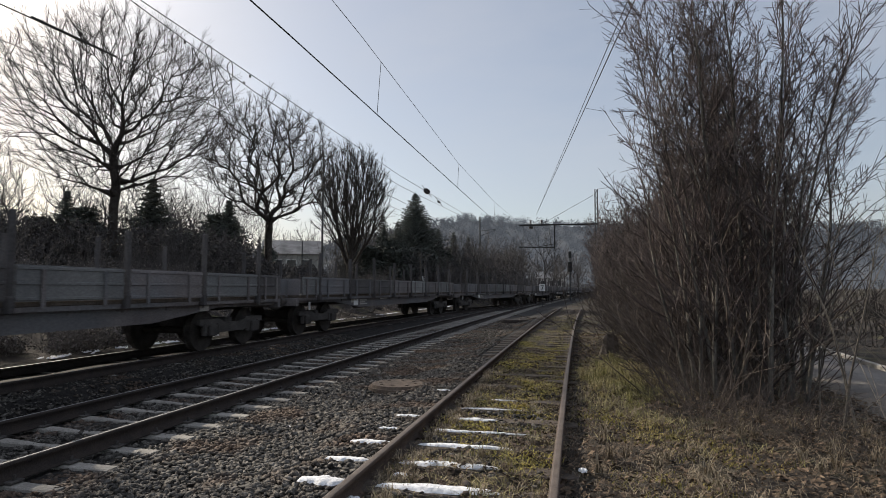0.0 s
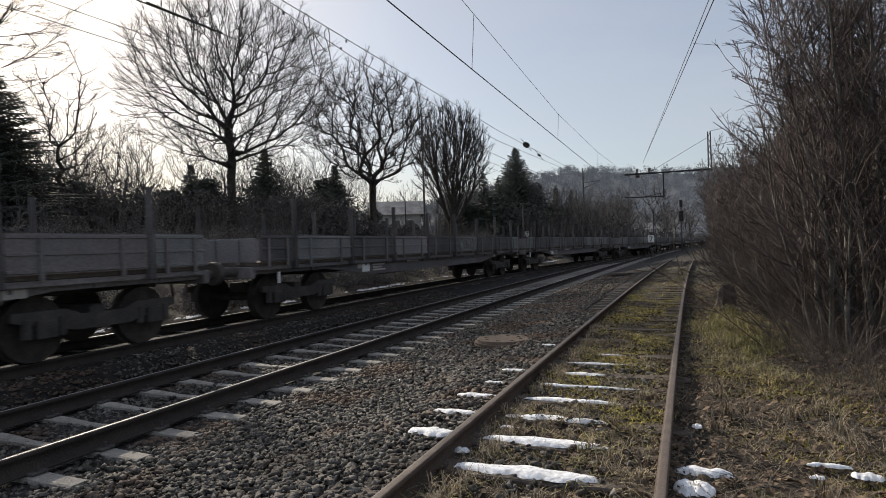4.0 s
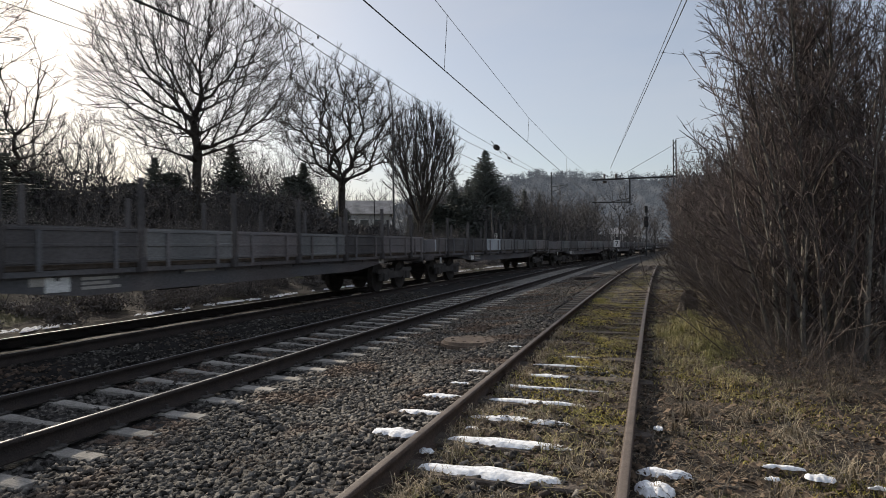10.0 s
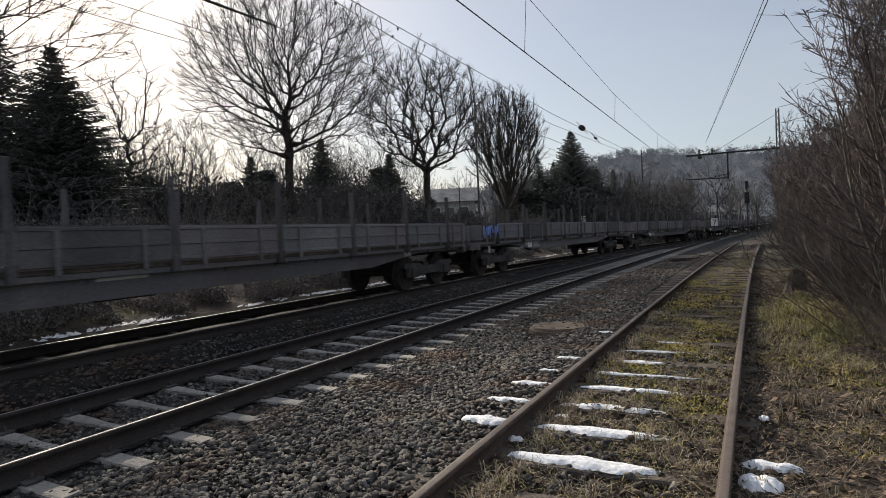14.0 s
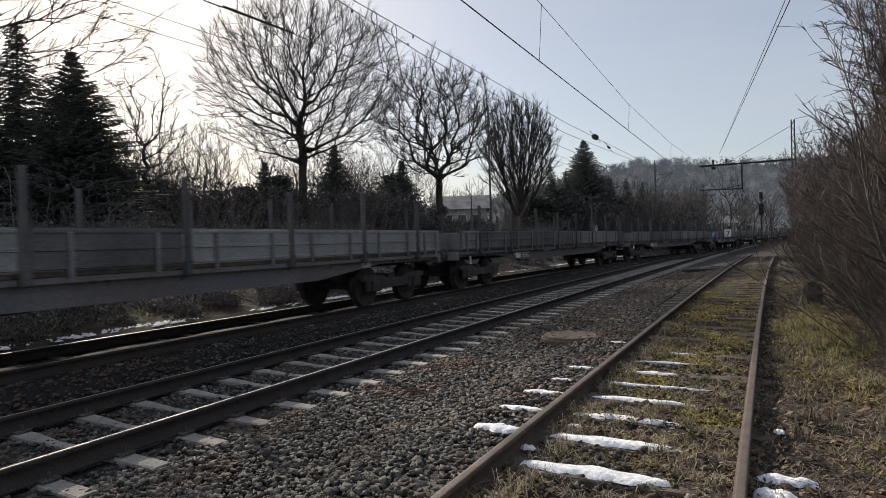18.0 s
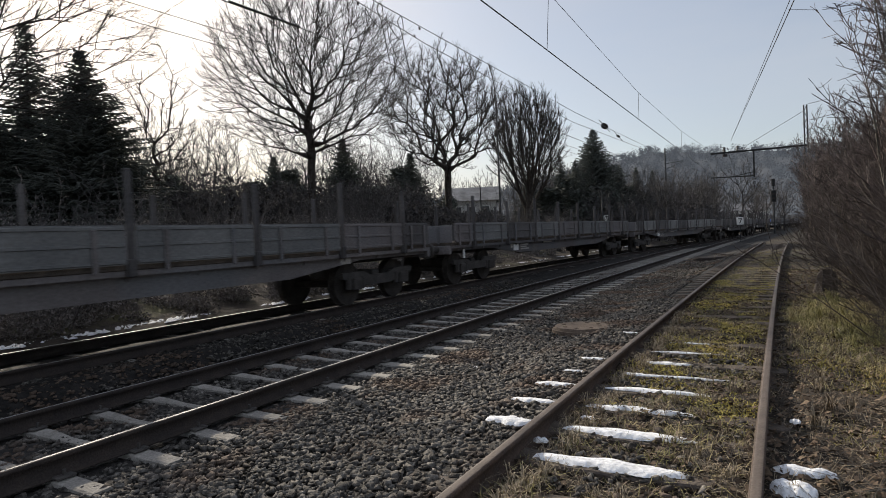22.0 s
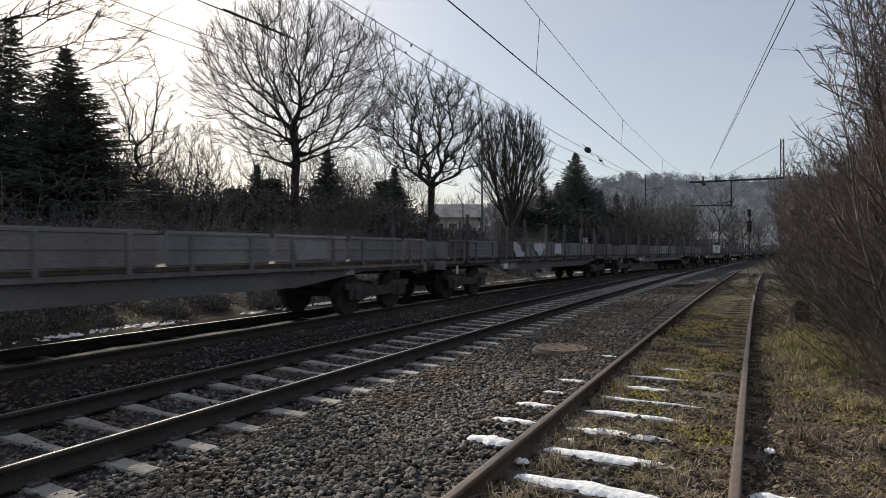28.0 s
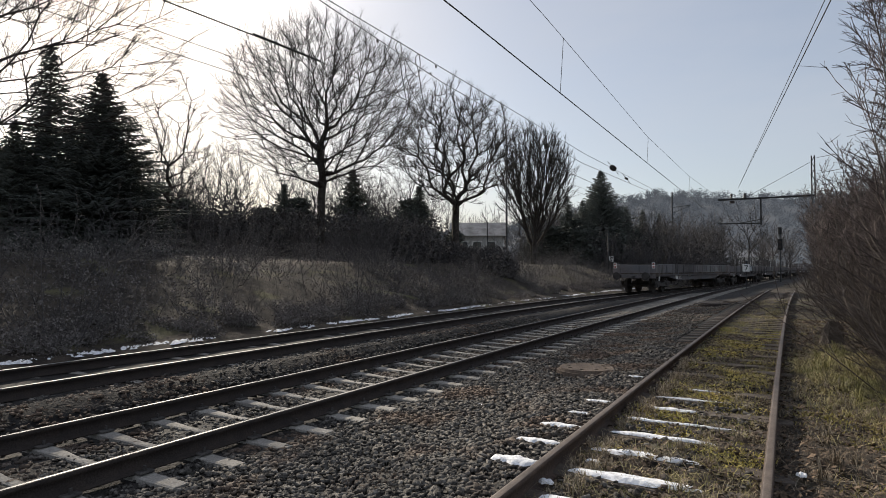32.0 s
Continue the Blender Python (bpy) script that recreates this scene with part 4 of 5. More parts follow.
def stuff_of_sticks(name, protos, spots, material, label, category, sides=3):
    """Many bushes of a few kinds in one mesh. spots: x, y, z, turn, scale."""
    arrs = []
    for sticks in protos:
        arrs.append((np.array([s[0] for s in sticks]), np.array([s[1] for s in sticks]), np.array([s[2] for s in sticks]), np.array([s[3] for s in sticks])))
    out = []
    for n, (x, y, z, turn, sc) in enumerate(spots):
        a, b, r0, r1 = arrs[n % len(arrs)]
        c, s = math.cos(turn), math.sin(turn)
        rot = np.array([[c, s, 0], [-s, c, 0], [0, 0, 1]]) * sc
        out.append(tubes(a @ rot + (x, y, z), b @ rot + (x, y, z), r0 * sc, r1 * sc, sides))
    v, f = joined(out)
    ob = new(name, mesh_of(name, v, f, material, True))
    return tagged(ob, label, category, kind="stuff")


def fan_sticks(*args, **kw):
    thick, thin = fan_shrub(*args, **kw)
    return thick + thin


def leafy_mounds(name, spots, per, size, spread, material, label, category):
    """Low mounds of dead leaves and shoots under the thicket, in one mesh. spots: x, y, z, turn, scale."""
    rs = np.random.default_rng(len(spots))
    v = leaf_cloud(rs, [((x, y, z + 0.45 * sc), (spread * sc, spread * sc, 0.62 * sc)) for x, y, z, turn, sc in spots], per, size)
    return tagged(new(name, mesh_of(name, v, np.arange(len(v)).reshape(-1, 4), material)), label, category, kind="stuff")


BRAMBLE = [fan_sticks(60 + q, 6, 1.9 + 0.3 * q, 0.8, 0.75, step=0.45, side=0.8, twig=0.006, radius=0.012, per=1.5, subs=1, droop=0.10) for q in range(3)]
rng = random.Random(5)
spots = []
for q in range(260):
    y = -4 + 120 * rng.random() ** 1.5
    x = -12.0 - 9 * rng.random() + float(cx(y))
    spots.append((x, y, float(ground_z(np.array(x), np.array(y))) - 0.1, rng.uniform(0, 6.28), rng.uniform(0.6, 1.15)))
for q in range(150):
    y = 2 + 70 * rng.random() ** 1.5
    x = -11.5 - 1.6 * rng.random() + float(cx(y))
    spots.append((x, y, float(ground_z(np.array(x), np.array(y))) - 0.1, rng.uniform(0, 6.28), rng.uniform(0.25, 0.55)))
stuff_of_sticks("bank_thicket", BRAMBLE, spots, M_WOOD, "dense brown bare bramble thicket on the bank behind the tracks", "thicket")
leafy_mounds("bank_brambles", spots, 520, 0.036, 1.15, M_BRAMBLE, "low mounds of withered bramble leaves on the bank", "brambles")

for q in range(16):
    tree("woodland_tree", WOOD_FAR[q % 4], place(rng.uniform(20, 33), rng.uniform(84, 130), rng.uniform(0, 360), rng.uniform(0.5, 0.8)), "thin bare woodland tree behind the low house", "tree", "woodland trees")
for q in range(70):
    az = rng.uniform(5, 20)
    tree("woodland_tree", WOOD_FAR[q % 4], place(az, rng.uniform(72, 112), rng.uniform(0, 360), rng.uniform(0.45, 0.68)), "thin bare woodland tree beyond the spruces", "tree", "woodland trees")

# dense dark hedge on top of the bank
HEDGE = [fan_sticks(70 + q, 6, 3.1, 0.9, 0.5, step=0.5, side=0.9, twig=0.010, radius=0.03, per=1.5, subs=1) for q in range(3)]
spots = []
for q in range(190):
    az = rng.uniform(3, 78) if q < 90 else rng.uniform(2.5, 22)
    d = rng.uniform(36, 60) if az > 24 else rng.uniform(60, 110)
    x, y, z = at_ray(az, d)
    spots.append((x, y, z - 0.1, rng.uniform(0, 6.28), rng.uniform(0.7, 1.15) * (1.35 if az < 22 else 0.5 if az < 29 else 1.0)))
for q in range(95):
    x, y, z = at_ray(rng.uniform(19, 33), rng.uniform(50, 58)) if q < 25 else at_ray(rng.uniform(30, 80), rng.uniform(30, 40))
    spots.append((x, y, z - 0.1, rng.uniform(0, 6.28), rng.uniform(0.7, 1.0) * (0.5 if q < 25 else 1.0)))
stuff_of_sticks("hedge_thicket", HEDGE, spots, M_WOOD, "tall dark bare hedge on top of the bank", "hedge")
row = []
for q in range(150):
    x, y, z = at_ray(23 + 58 * (q + rng.random()) / 150, rng.uniform(35, 43))
    row.append((x, y, z + 0.1, 0, rng.uniform(2.1, 3.0) * (1.0 if 23 + 58 * q / 150 > 30 else 0.45)))
leafy_mounds("hedge_undergrowth", row, 800, 0.10, 0.6, M_WOOD, "dense withered undergrowth of the hedge", "undergrowth")
spots = []
for q in range(60):
    x, y, z = at_ray(rng.uniform(4.5, 20), rng.uniform(64, 100))
    spots.append((x, y, z + 0.2, 0, rng.uniform(2.8, 4.4)))
leafy_mounds("wood_undergrowth", spots, 700, 0.13, 0.6, M_WOOD, "dark tangled undergrowth at the edge of the wood", "undergrowth")


def path_x(y):
    """The middle of the footpath at y."""
    return 5.2 + 0.085 * (y - 13)


# ---- tall shrubs beside the siding ----
TALL = [fan_meshes(80 + q, 32, 7.7, 0.8, 0.13, step=0.3, side=1.65, twig=0.0046, radius=0.032, per=2.2, subs=3, short=0.52, low=0.13, angle=(0.4, 0.85), material=M_SHRUB_STEM, twig_material=M_HEDGE_TWIG) for q in range(3)]
TALL_FAR = [fan_meshes(84 + q, 24, 7.5, 1.0, 0.16, step=0.42, side=1.6, twig=0.009, radius=0.028, per=2.5, subs=2, short=0.34, low=0.04, angle=(0.4, 0.9), material=M_SHRUB_STEM, twig_material=M_HEDGE_TWIG) for q in range(2)]
rng = random.Random(8)
bushes = [(2.55, 10.2, 1.04), (2.95, 12.6, 0.98), (2.85, 15.2, 0.80), (2.8, 18.0, 0.74), (3.1, 20.5, 0.74), (2.75, 23, 0.76), (2.6, 27, 0.82), (2.4, 31, 0.86), (2.3, 37, 0.9), (2.2, 43, 0.9), (2.4, 51, 0.95), (2.9, 60, 1.0), (4.0, 70, 1.1), (5.5, 82, 1.1), (7, 96, 1.2)]
for n, (x, y, s) in enumerate(bushes):
    th = tree("tall_shrub", TALL[n % 3] if y < 19 else TALL_FAR[n % 2], Matrix.LocRotScale((x + float(cx(y)) * 0.9, y, -0.25), Euler((0, 0, rng.uniform(0, 6.28))), (s * 1.10, s * 1.10, s)), "tall dense bare shrub with many thin dark stems", "shrub", "shrubs beside the siding")

far_side = []
for q in range(60):
    y = 4 + 50 * rng.random()
    x = path_x(y) + 2.2 + 7 * rng.random()
    far_side.append((x, y, -0.3, rng.uniform(0, 6.28), rng.uniform(0.45, 0.8)))
stuff_of_sticks("path_hedge", HEDGE, far_side, M_TWIG, "tall bare hedge across the path", "hedge")
SAPLING = [shrub_sticks(90 + q, 2.6, 0.25, 2 + q % 2, kids=(6, 2), twig=0.003, spread=0.5) for q in range(3)]
spots = []
for q in range(8):
    y = rng.uniform(7.5, 20)
    spots.append((rng.uniform(2.4, 3.7), y, -0.22, rng.uniform(0, 6.28), rng.uniform(0.5, 1.1)))
spots += [(3.2, 6.6, -0.25, 0.3, 1.0), (3.55, 6.9, -0.25, 1.3, 1.1), (3.9, 7.6, -0.25, 2.3, 1.0)]
UNDER = [fan_sticks(95 + q, 9, 1.7, 0.5, 0.95, step=0.3, side=0.7, twig=0.0036, radius=0.007, per=1.3, subs=1, droop=0.14) for q in range(3)]
uspots = []
for q in range(85):
    y = 9.0 + 26 * rng.random() ** 1.4
    uspots.append((1.55 + 1.25 * rng.random() + float(cx(y)), y, -0.2, rng.uniform(0, 6.28), rng.uniform(0.6, 1.6)))
for q in range(46):
    y = 6.4 + 4.4 * rng.random()
    uspots.append((1.2 + 0.2 * (10 - y) * 0.3 + 1.6 * rng.random(), y, -0.2, rng.uniform(0, 6.28), rng.uniform(0.2, 0.5)))
stuff_of_sticks("bramble_undergrowth", UNDER, uspots, M_UNDERGROWTH, "tangled dry brambles under the tall shrubs", "brambles")
SAPLINGS = [stick_mesh("sapling", s, M_SAPLING, 4) for s in SAPLING]
for n, (x, y, z, turn, sc) in enumerate(spots):
    ob = tagged(new("sapling", SAPLINGS[n % 3]), "thin pale bare sapling on the verge", "sapling", "saplings on the verge")
    ob.matrix_basis = Matrix.LocRotScale((x, y, z), Euler((0, 0, turn)), (sc, sc, sc))


# ---- path beyond the shrubs ----
def path_sheet():
    ys = np.arange(-20, 90, 1.0)
    xs = np.array([-1.08, -1.05, 0.0, 1.05, 1.08])
    zs = np.array([-0.45, -0.285, -0.255, -0.285, -0.45])
    v = np.stack([xs[None] + path_x(ys)[:, None], np.repeat(ys[:, None], 5, 1), np.repeat(zs[None], len(ys), 0)], -1).reshape(-1, 3)
    i = (np.arange(len(ys) - 1)[:, None] * 5 + np.arange(4)[None]).ravel()
    return mesh_of("path", v, np.stack([i, i + 1, i + 6, i + 5], 1), M_ASPHALT, True)


tagged(new("path", path_sheet()), "grey asphalt footpath beyond the shrubs", "path", kind="structure")
kerb = tagged(new("kerb"), "pale stone edging along the path", "kerb", kind="structure")
KERB = bpy.data.meshes.new("kerb_stone")
kb = boxed(-0.05, 0.05, -0.49, 0.49, -0.3, 0.07, 0.012)
kb.to_mesh(KERB)
kb.free()
KERB.materials.append(M_KERB)
for q in range(60):
    y = 2 + q * 0.977
    part("kerb_stone", KERB, None, kerb, m=pose(path_x(y) + 1.14, y, -0.27, 0, 0, -4.9))


# ---- ballast stones ----
def stones():
    rs = np.random.default_rng(3)
    cube = np.array([(x, y, z) for z in (-1, 1) for y in (-1, 1) for x in (-1, 1)]) * 0.62
    quad = [(0, 2, 3, 1), (4, 5, 7, 6), (0, 1, 5, 4), (2, 6, 7, 3), (0, 4, 6, 2), (1, 3, 7, 5)]
    tri = np.array([t for a, b, c, d in quad for t in ((a, b, c), (a, c, d))])
    kinds = []
    for q in range(12):
        k = cube * np.array([rs.uniform(1.15, 1.6), rs.uniform(0.55, 0.95), rs.uniform(0.4, 0.75)]) + rs.uniform(-0.28, 0.28, (8, 3))
        k[4:] *= np.array([rs.uniform(0.45, 0.9), rs.uniform(0.45, 0.9), 1])
        kinds.append(k)
    strips = [(-4.15, -2.2, 2.2, 9, 620), (-4.15, -2.2, 9, 18, 420), (-4.2, -2.3, 18, 34, 110), (-6.15, -4.82, 2.0, 12, 260), (-4.66, -4.15, 2.0, 14, 330), (-6.8, -6.3, 2.5, 14, 260), (-1.5, -0.25, 2.4, 8.0, 90), (-4.66, -4.15, 14, 30, 120), (-7.3, -6.8, 2.5, 20, 260), (-8.3, -7.3, 3, 20, 190), (-6.05, -4.9, 12, 25, 140), (-2.2, -1.7, 2.2, 14, 460), (-10.9, -10.3, 4, 26, 150), (-4.15, -2.2, -5, 2.2, 130), (-6.15, -4.82, -5, 2.0, 80), (-2.2, -1.7, -5, 2.2, 110), (-4.66, -4.15, -5, 2.0, 90), (-1.5, -0.25, -5, 2.4, 40)]
    pos = []
    for x0, x1, y0, y1, dens in strips:
        n = int((x1 - x0) * (y1 - y0) * dens * 1.35)
        x, y = rs.uniform(x0, x1, n), rs.uniform(y0, y1, n)
        base = np.interp(x, [-11, -7.66, -7.65, -7.3, -6.95, -6.9, -6.2, -6.15, -4.82, -4.66, -4.1, -3.0, -2.3, -1.7, -1.55, 0], [Z_TRAIN - 0.185, Z_TRAIN - 0.185, -0.24, -0.37, -0.30, -0.29, -0.29, Z_MAIN - 0.218, Z_MAIN - 0.218, Z_MAIN - 0.222, Z_MAIN - 0.215, -0.268, -0.152, -0.142, -0.145, -0.145])
        pos.append(np.stack([x + cx(y), y, base + rs.uniform(-0.005, 0.022, n)], -1))
    pos = np.concatenate(pos)
    size = 0.017 + 0.036 * rs.random(len(pos)) ** 1.5
    out_v = []
    turn = rs.uniform(0, 6.283, len(pos))
    tilt = rs.uniform(-0.7, 0.7, len(pos))
    kind = rs.integers(0, 12, len(pos))
    base = np.array(kinds)[kind]
    ct, st, cz, sz = np.cos(tilt)[:, None], np.sin(tilt)[:, None], np.cos(turn)[:, None], np.sin(turn)[:, None]
    x, y, z = base[..., 0], base[..., 1], base[..., 2]
    y, z = y * ct - z * st, y * st + z * ct
    x, y = x * cz - y * sz, x * sz + y * cz
    v = np.stack([x, y, z], -1) * size[:, None, None] + pos[:, None]
    near = np.argsort(np.hypot(pos[:, 0] + 2.9, pos[:, 1] - 4.0))
    rest = near[280:]
    f = (tri[None] + (np.arange(len(rest)) * 8)[:, None, None]).reshape(-1, 3)
    ob = new("ballast_stones", mesh_of("ballast_stones", v[rest].reshape(-1, 3), f, M_STONE))
    tagged(ob, "loose grey and brown crushed ballast stones", "ballast", kind="stuff")
    meshes = [mesh_of("stone", kd, tri, M_STONE) for kd in kinds]
    for q in near[:280]:
        s = part("stone", meshes[kind[q]], None, bpy.data.objects["ballast_bed_main"])
        s.matrix_basis = Matrix.LocRotScale(Vector(pos[q]), Euler((tilt[q], 0, turn[q])), (size[q],) * 3)


stones()


# ---- snow left on the siding's sleepers ----
def snow_mesh(seed, length, width, height):
    rs = random.Random(seed)
    nx, ny = 22, 7
    vs = []
    for q in range(nx):
        a = q / (nx - 1)
        half = width / 2 * (math.sin(math.pi * min(max(a, 0.02), 0.98)) ** 0.35) * (0.85 + 0.2 * math.sin(a * 9 + seed) * math.sin(a * 17 + seed * 2))
        for p in range(ny):
            b = p / (ny - 1) * 2 - 1
            h = height * (1 - b * b) ** 0.5 * (math.sin(math.pi * min(max(a, 0), 1)) ** 0.3) * (0.8 + 0.15 * math.sin(a * 14 + seed) + 0.2 * rs.random())
            vs.append(((a - 0.5) * length, b * half + 0.006 * math.sin(a * 12 + seed * 3) + 0.008 * (rs.random() - 0.5), h - 0.004))
    i = (np.arange(nx - 1)[:, None] * ny + np.arange(ny - 1)[None]).ravel()
    return mesh_of("snow", np.array(vs), np.stack([i, i + ny, i + ny + 1, i + 1], 1), M_SNOW, True)


# x from, x to, y, width, height
SNOW = [(-2.16, -1.72, 4.70, 0.20, 0.045), (-2.20, -1.76, 5.34, 0.13, 0.03), (-2.20, -1.76, 5.98, 0.13, 0.03), (-2.1, -1.85, 6.6, 0.07, 0.02), (-2.1, -1.78, 7.3, 0.09, 0.02), (-2.05, -1.8, 9.2, 0.10, 0.02),
        (-1.5, -0.5, 4.05, 0.20, 0.04), (-1.5, -0.52, 4.70, 0.17, 0.04), (-1.5, -0.62, 5.35, 0.15, 0.035), (-1.5, -0.55, 6.0, 0.12, 0.03), (-1.45, -0.42, 6.62, 0.06, 0.02), (-1.47, -1.2, 6.62, 0.10, 0.025), (-1.42, -0.85, 7.25, 0.12, 0.025), (-1.4, -0.6, 7.9, 0.07, 0.02), (-1.3, -0.72, 8.55, 0.07, 0.018),
        (-0.06, 0.30, 4.33, 0.13, 0.05), (-0.06, 0.18, 4.04, 0.24, 0.06), (0.76, 1.03, 4.72, 0.05, 0.03), (0.99, 1.17, 4.58, 0.12, 0.035), (0.74, 0.83, 4.48, 0.05, 0.025), (0.06, 0.14, 5.42, 0.10, 0.03), (1.32, 1.48, 4.5, 0.04, 0.025), (-1.62, -1.5, 4.35, 0.10, 0.03), (-1.45, -1.3, 5.0, 0.07, 0.025), (-3.45, -3.33, 7.0, 0.05, 0.012)]
for n, (x0, x1, y, wd, ht) in enumerate(SNOW):
    z = -0.118 if x0 > 0.04 else -0.108 if x0 > -0.1 else -0.124 if x0 > -3 else -0.26
    ob = new("snow_patch", snow_mesh(n + 1, x1 - x0, wd * 1.1, ht * 0.85))
    ob.location = ((x0 + x1) / 2, y, z)
    tagged(ob, "narrow patch of old white snow lying on a sleeper", "snow", "snow on the siding")


def snow_strip():
    """The line of thawing snow at the foot of the bank."""
    rs = np.random.default_rng(6)
    n = 1700
    y = 3 + 50 * rs.random(n) ** 1.4
    y = y[np.sin(y * 2.3) + np.sin(y * 0.9 + 1) + 0.8 * np.sin(y * 5.1) > -0.75 + 0.7 * rs.random(n)]
    n = len(y)
    x = -11.2 + rs.normal(0, 0.10, n) + 0.08 * np.sin(y * 1.3) + cx(y)
    s = 0.012 + 0.05 * rs.random(n) ** 1.6 * (0.6 + 0.5 * np.sin(y * 2.1) ** 2)
    a = rs.uniform(0, 6.28, n)
    k = np.arange(6) * np.pi / 3
    ring = np.stack([x[:, None] + np.cos(k + a[:, None]) * s[:, None], y[:, None] + np.sin(k + a[:, None]) * s[:, None] * 2.2, np.full((n, 6), -0.11)], -1)
    top = np.stack([x, y, np.full(n, -0.065)], -1)[:, None]
    v = np.concatenate([ring, top], 1)
    i = np.arange(6)
    f = np.stack([i, (i + 1) % 6, np.full(6, 6)], 1)
    return mesh_of("snow_strip", v.reshape(-1, 3), (f[None] + (np.arange(n) * 7)[:, None, None]).reshape(-1, 3), M_SNOW, True)


tagged(new("snow_strip", snow_strip()), "broken strip of thawing snow along the foot of the bank", "snow", kind="stuff")

# ---- rotten stump at the edge of the shrubs ----
def stump_mesh():
    rs = random.Random(4)
    bm = bmesh.new()
    rings = []
    for k, (z, r) in enumerate(((-0.08, 0.27), (0.05, 0.22), (0.2, 0.185), (0.34, 0.17), (0.42, 0.12))):
        rings.append([bm.verts.new((math.cos(q * 0.5236) * r * (1 + 0.16 * math.sin(q * 2.1) + rs.uniform(-0.08, 0.08)), math.sin(q * 0.5236) * r * (1 + 0.16 * math.cos(q * 1.7)), z + (rs.uniform(-0.05, 0.07) if k > 2 else 0))) for q in range(12)])
    for a, b in zip(rings, rings[1:]):
        for q in range(12):
            bm.faces.new((a[q], a[(q + 1) % 12], b[(q + 1) % 12], b[q]))
    bm.faces.new(rings[-1])
    bm.faces.new(rings[0][::-1])
    me = bpy.data.meshes.new("tree_stump")
    bm.to_mesh(me)
    bm.free()
    me.materials.append(M_TIMBER)
    return me


stump = tagged(new("tree_stump", stump_mesh()), "dark rotten tree stump beside the rusty rail", "stump")
stump.location = (0.88, 15.1, -0.12)

# ---- shaft cover in the ballast ----
cover = tagged(new("shaft_cover"), "round brown concrete shaft cover lying in the ballast", "shaft cover")
cover.location = (-2.82, 9.85, -0.29)
part("ring", rodded((0, 0, -0.05), (0, 0, 0.10), 0.50, 0.48, 40), M_COVER, cover)
bm = rodded((0, 0, 0.10), (0, 0, 0.145), 0.45, 0.43, 40)
for q in range(8):
    rod(bm, (0.3 * math.cos(q * 0.785), 0.3 * math.sin(q * 0.785), 0.145), (0.3 * math.cos(q * 0.785), 0.3 * math.sin(q * 0.785), 0.155), 0.03, sides=8)
part("lid", bm, M_COVER, cover)
cover = tagged(new("shaft_cover"), "dark shaft cover farther along the ballast strip", "shaft cover")
cover.location = (-2.75, 30.5, -0.29)
part("ring", rodded((0, 0, -0.05), (0, 0, 0.12), 0.75, 0.73, 32), M_RAIL_SIDE, cover)
part("lid", rodded((0, 0, 0.12), (0, 0, 0.17), 0.66, 0.64, 32), M_RAIL_SIDE, cover)


# ---- grass ----
def blades(name, spots, length, material, label, per=14, spread=0.07, lie=0.6, width=0.0035):
    rs = np.random.default_rng(len(spots))
    n = len(spots) * per
    base = np.repeat(np.asarray(spots), per, 0) + np.concatenate([rs.normal(0, spread, (n, 2)), np.zeros((n, 1))], 1)
    ang, ln = rs.uniform(0, 6.283, n), length * rs.uniform(0.4, 1.2, n)
    out = rs.uniform(0.1, 1.0, n) * lie
    d = np.stack([np.cos(ang) * out, np.sin(ang) * out, 1 - 0.45 * out], -1) * ln[:, None]
    side = np.stack([-np.sin(ang), np.cos(ang), 0 * ang], -1) * width
    mid = base + d * 0.55
    tip = base + d * np.array([1.25, 1.25, 0.85])
    v = np.stack([base - side, base + side, mid + side * 0.8, mid - side * 0.8, tip + side * 0.2, tip - side * 0.2], 1)
    f = np.array([(0, 1, 2, 3), (3, 2, 4, 5)])
    faces = (f[None] + (np.arange(n) * 6)[:, None, None]).reshape(-1, 4)
    return tagged(new(name, mesh_of(name, v.reshape(-1, 3), faces, material)), label, "grass", kind="stuff")


def scatter(n, x0, x1, y0, y1, seed, keep=None, power=1.0):
    rs = np.random.default_rng(seed)
    x, y = rs.uniform(x0, x1, n), y0 + (y1 - y0) * rs.random(n) ** power
    if keep is not None:
        ok = keep(x, y, rs.random(n))
        x, y = x[ok], y[ok]
    wx = x + cx(y)
    return np.stack([wx, y, rough_z(wx, y)], -1)


def patchy(x, y, r):
    return r < 0.5 + 0.5 * np.sin(x * 3.1 + y * 0.9) * np.sin(y * 1.3 + 1)


siding = scatter(2600, -1.55, -0.2, 3.0, 34, 1, lambda x, y, r: patchy(x, y, r) & ((y > 7.0) | (x > -0.8) | (r < 0.3)), 1.3)


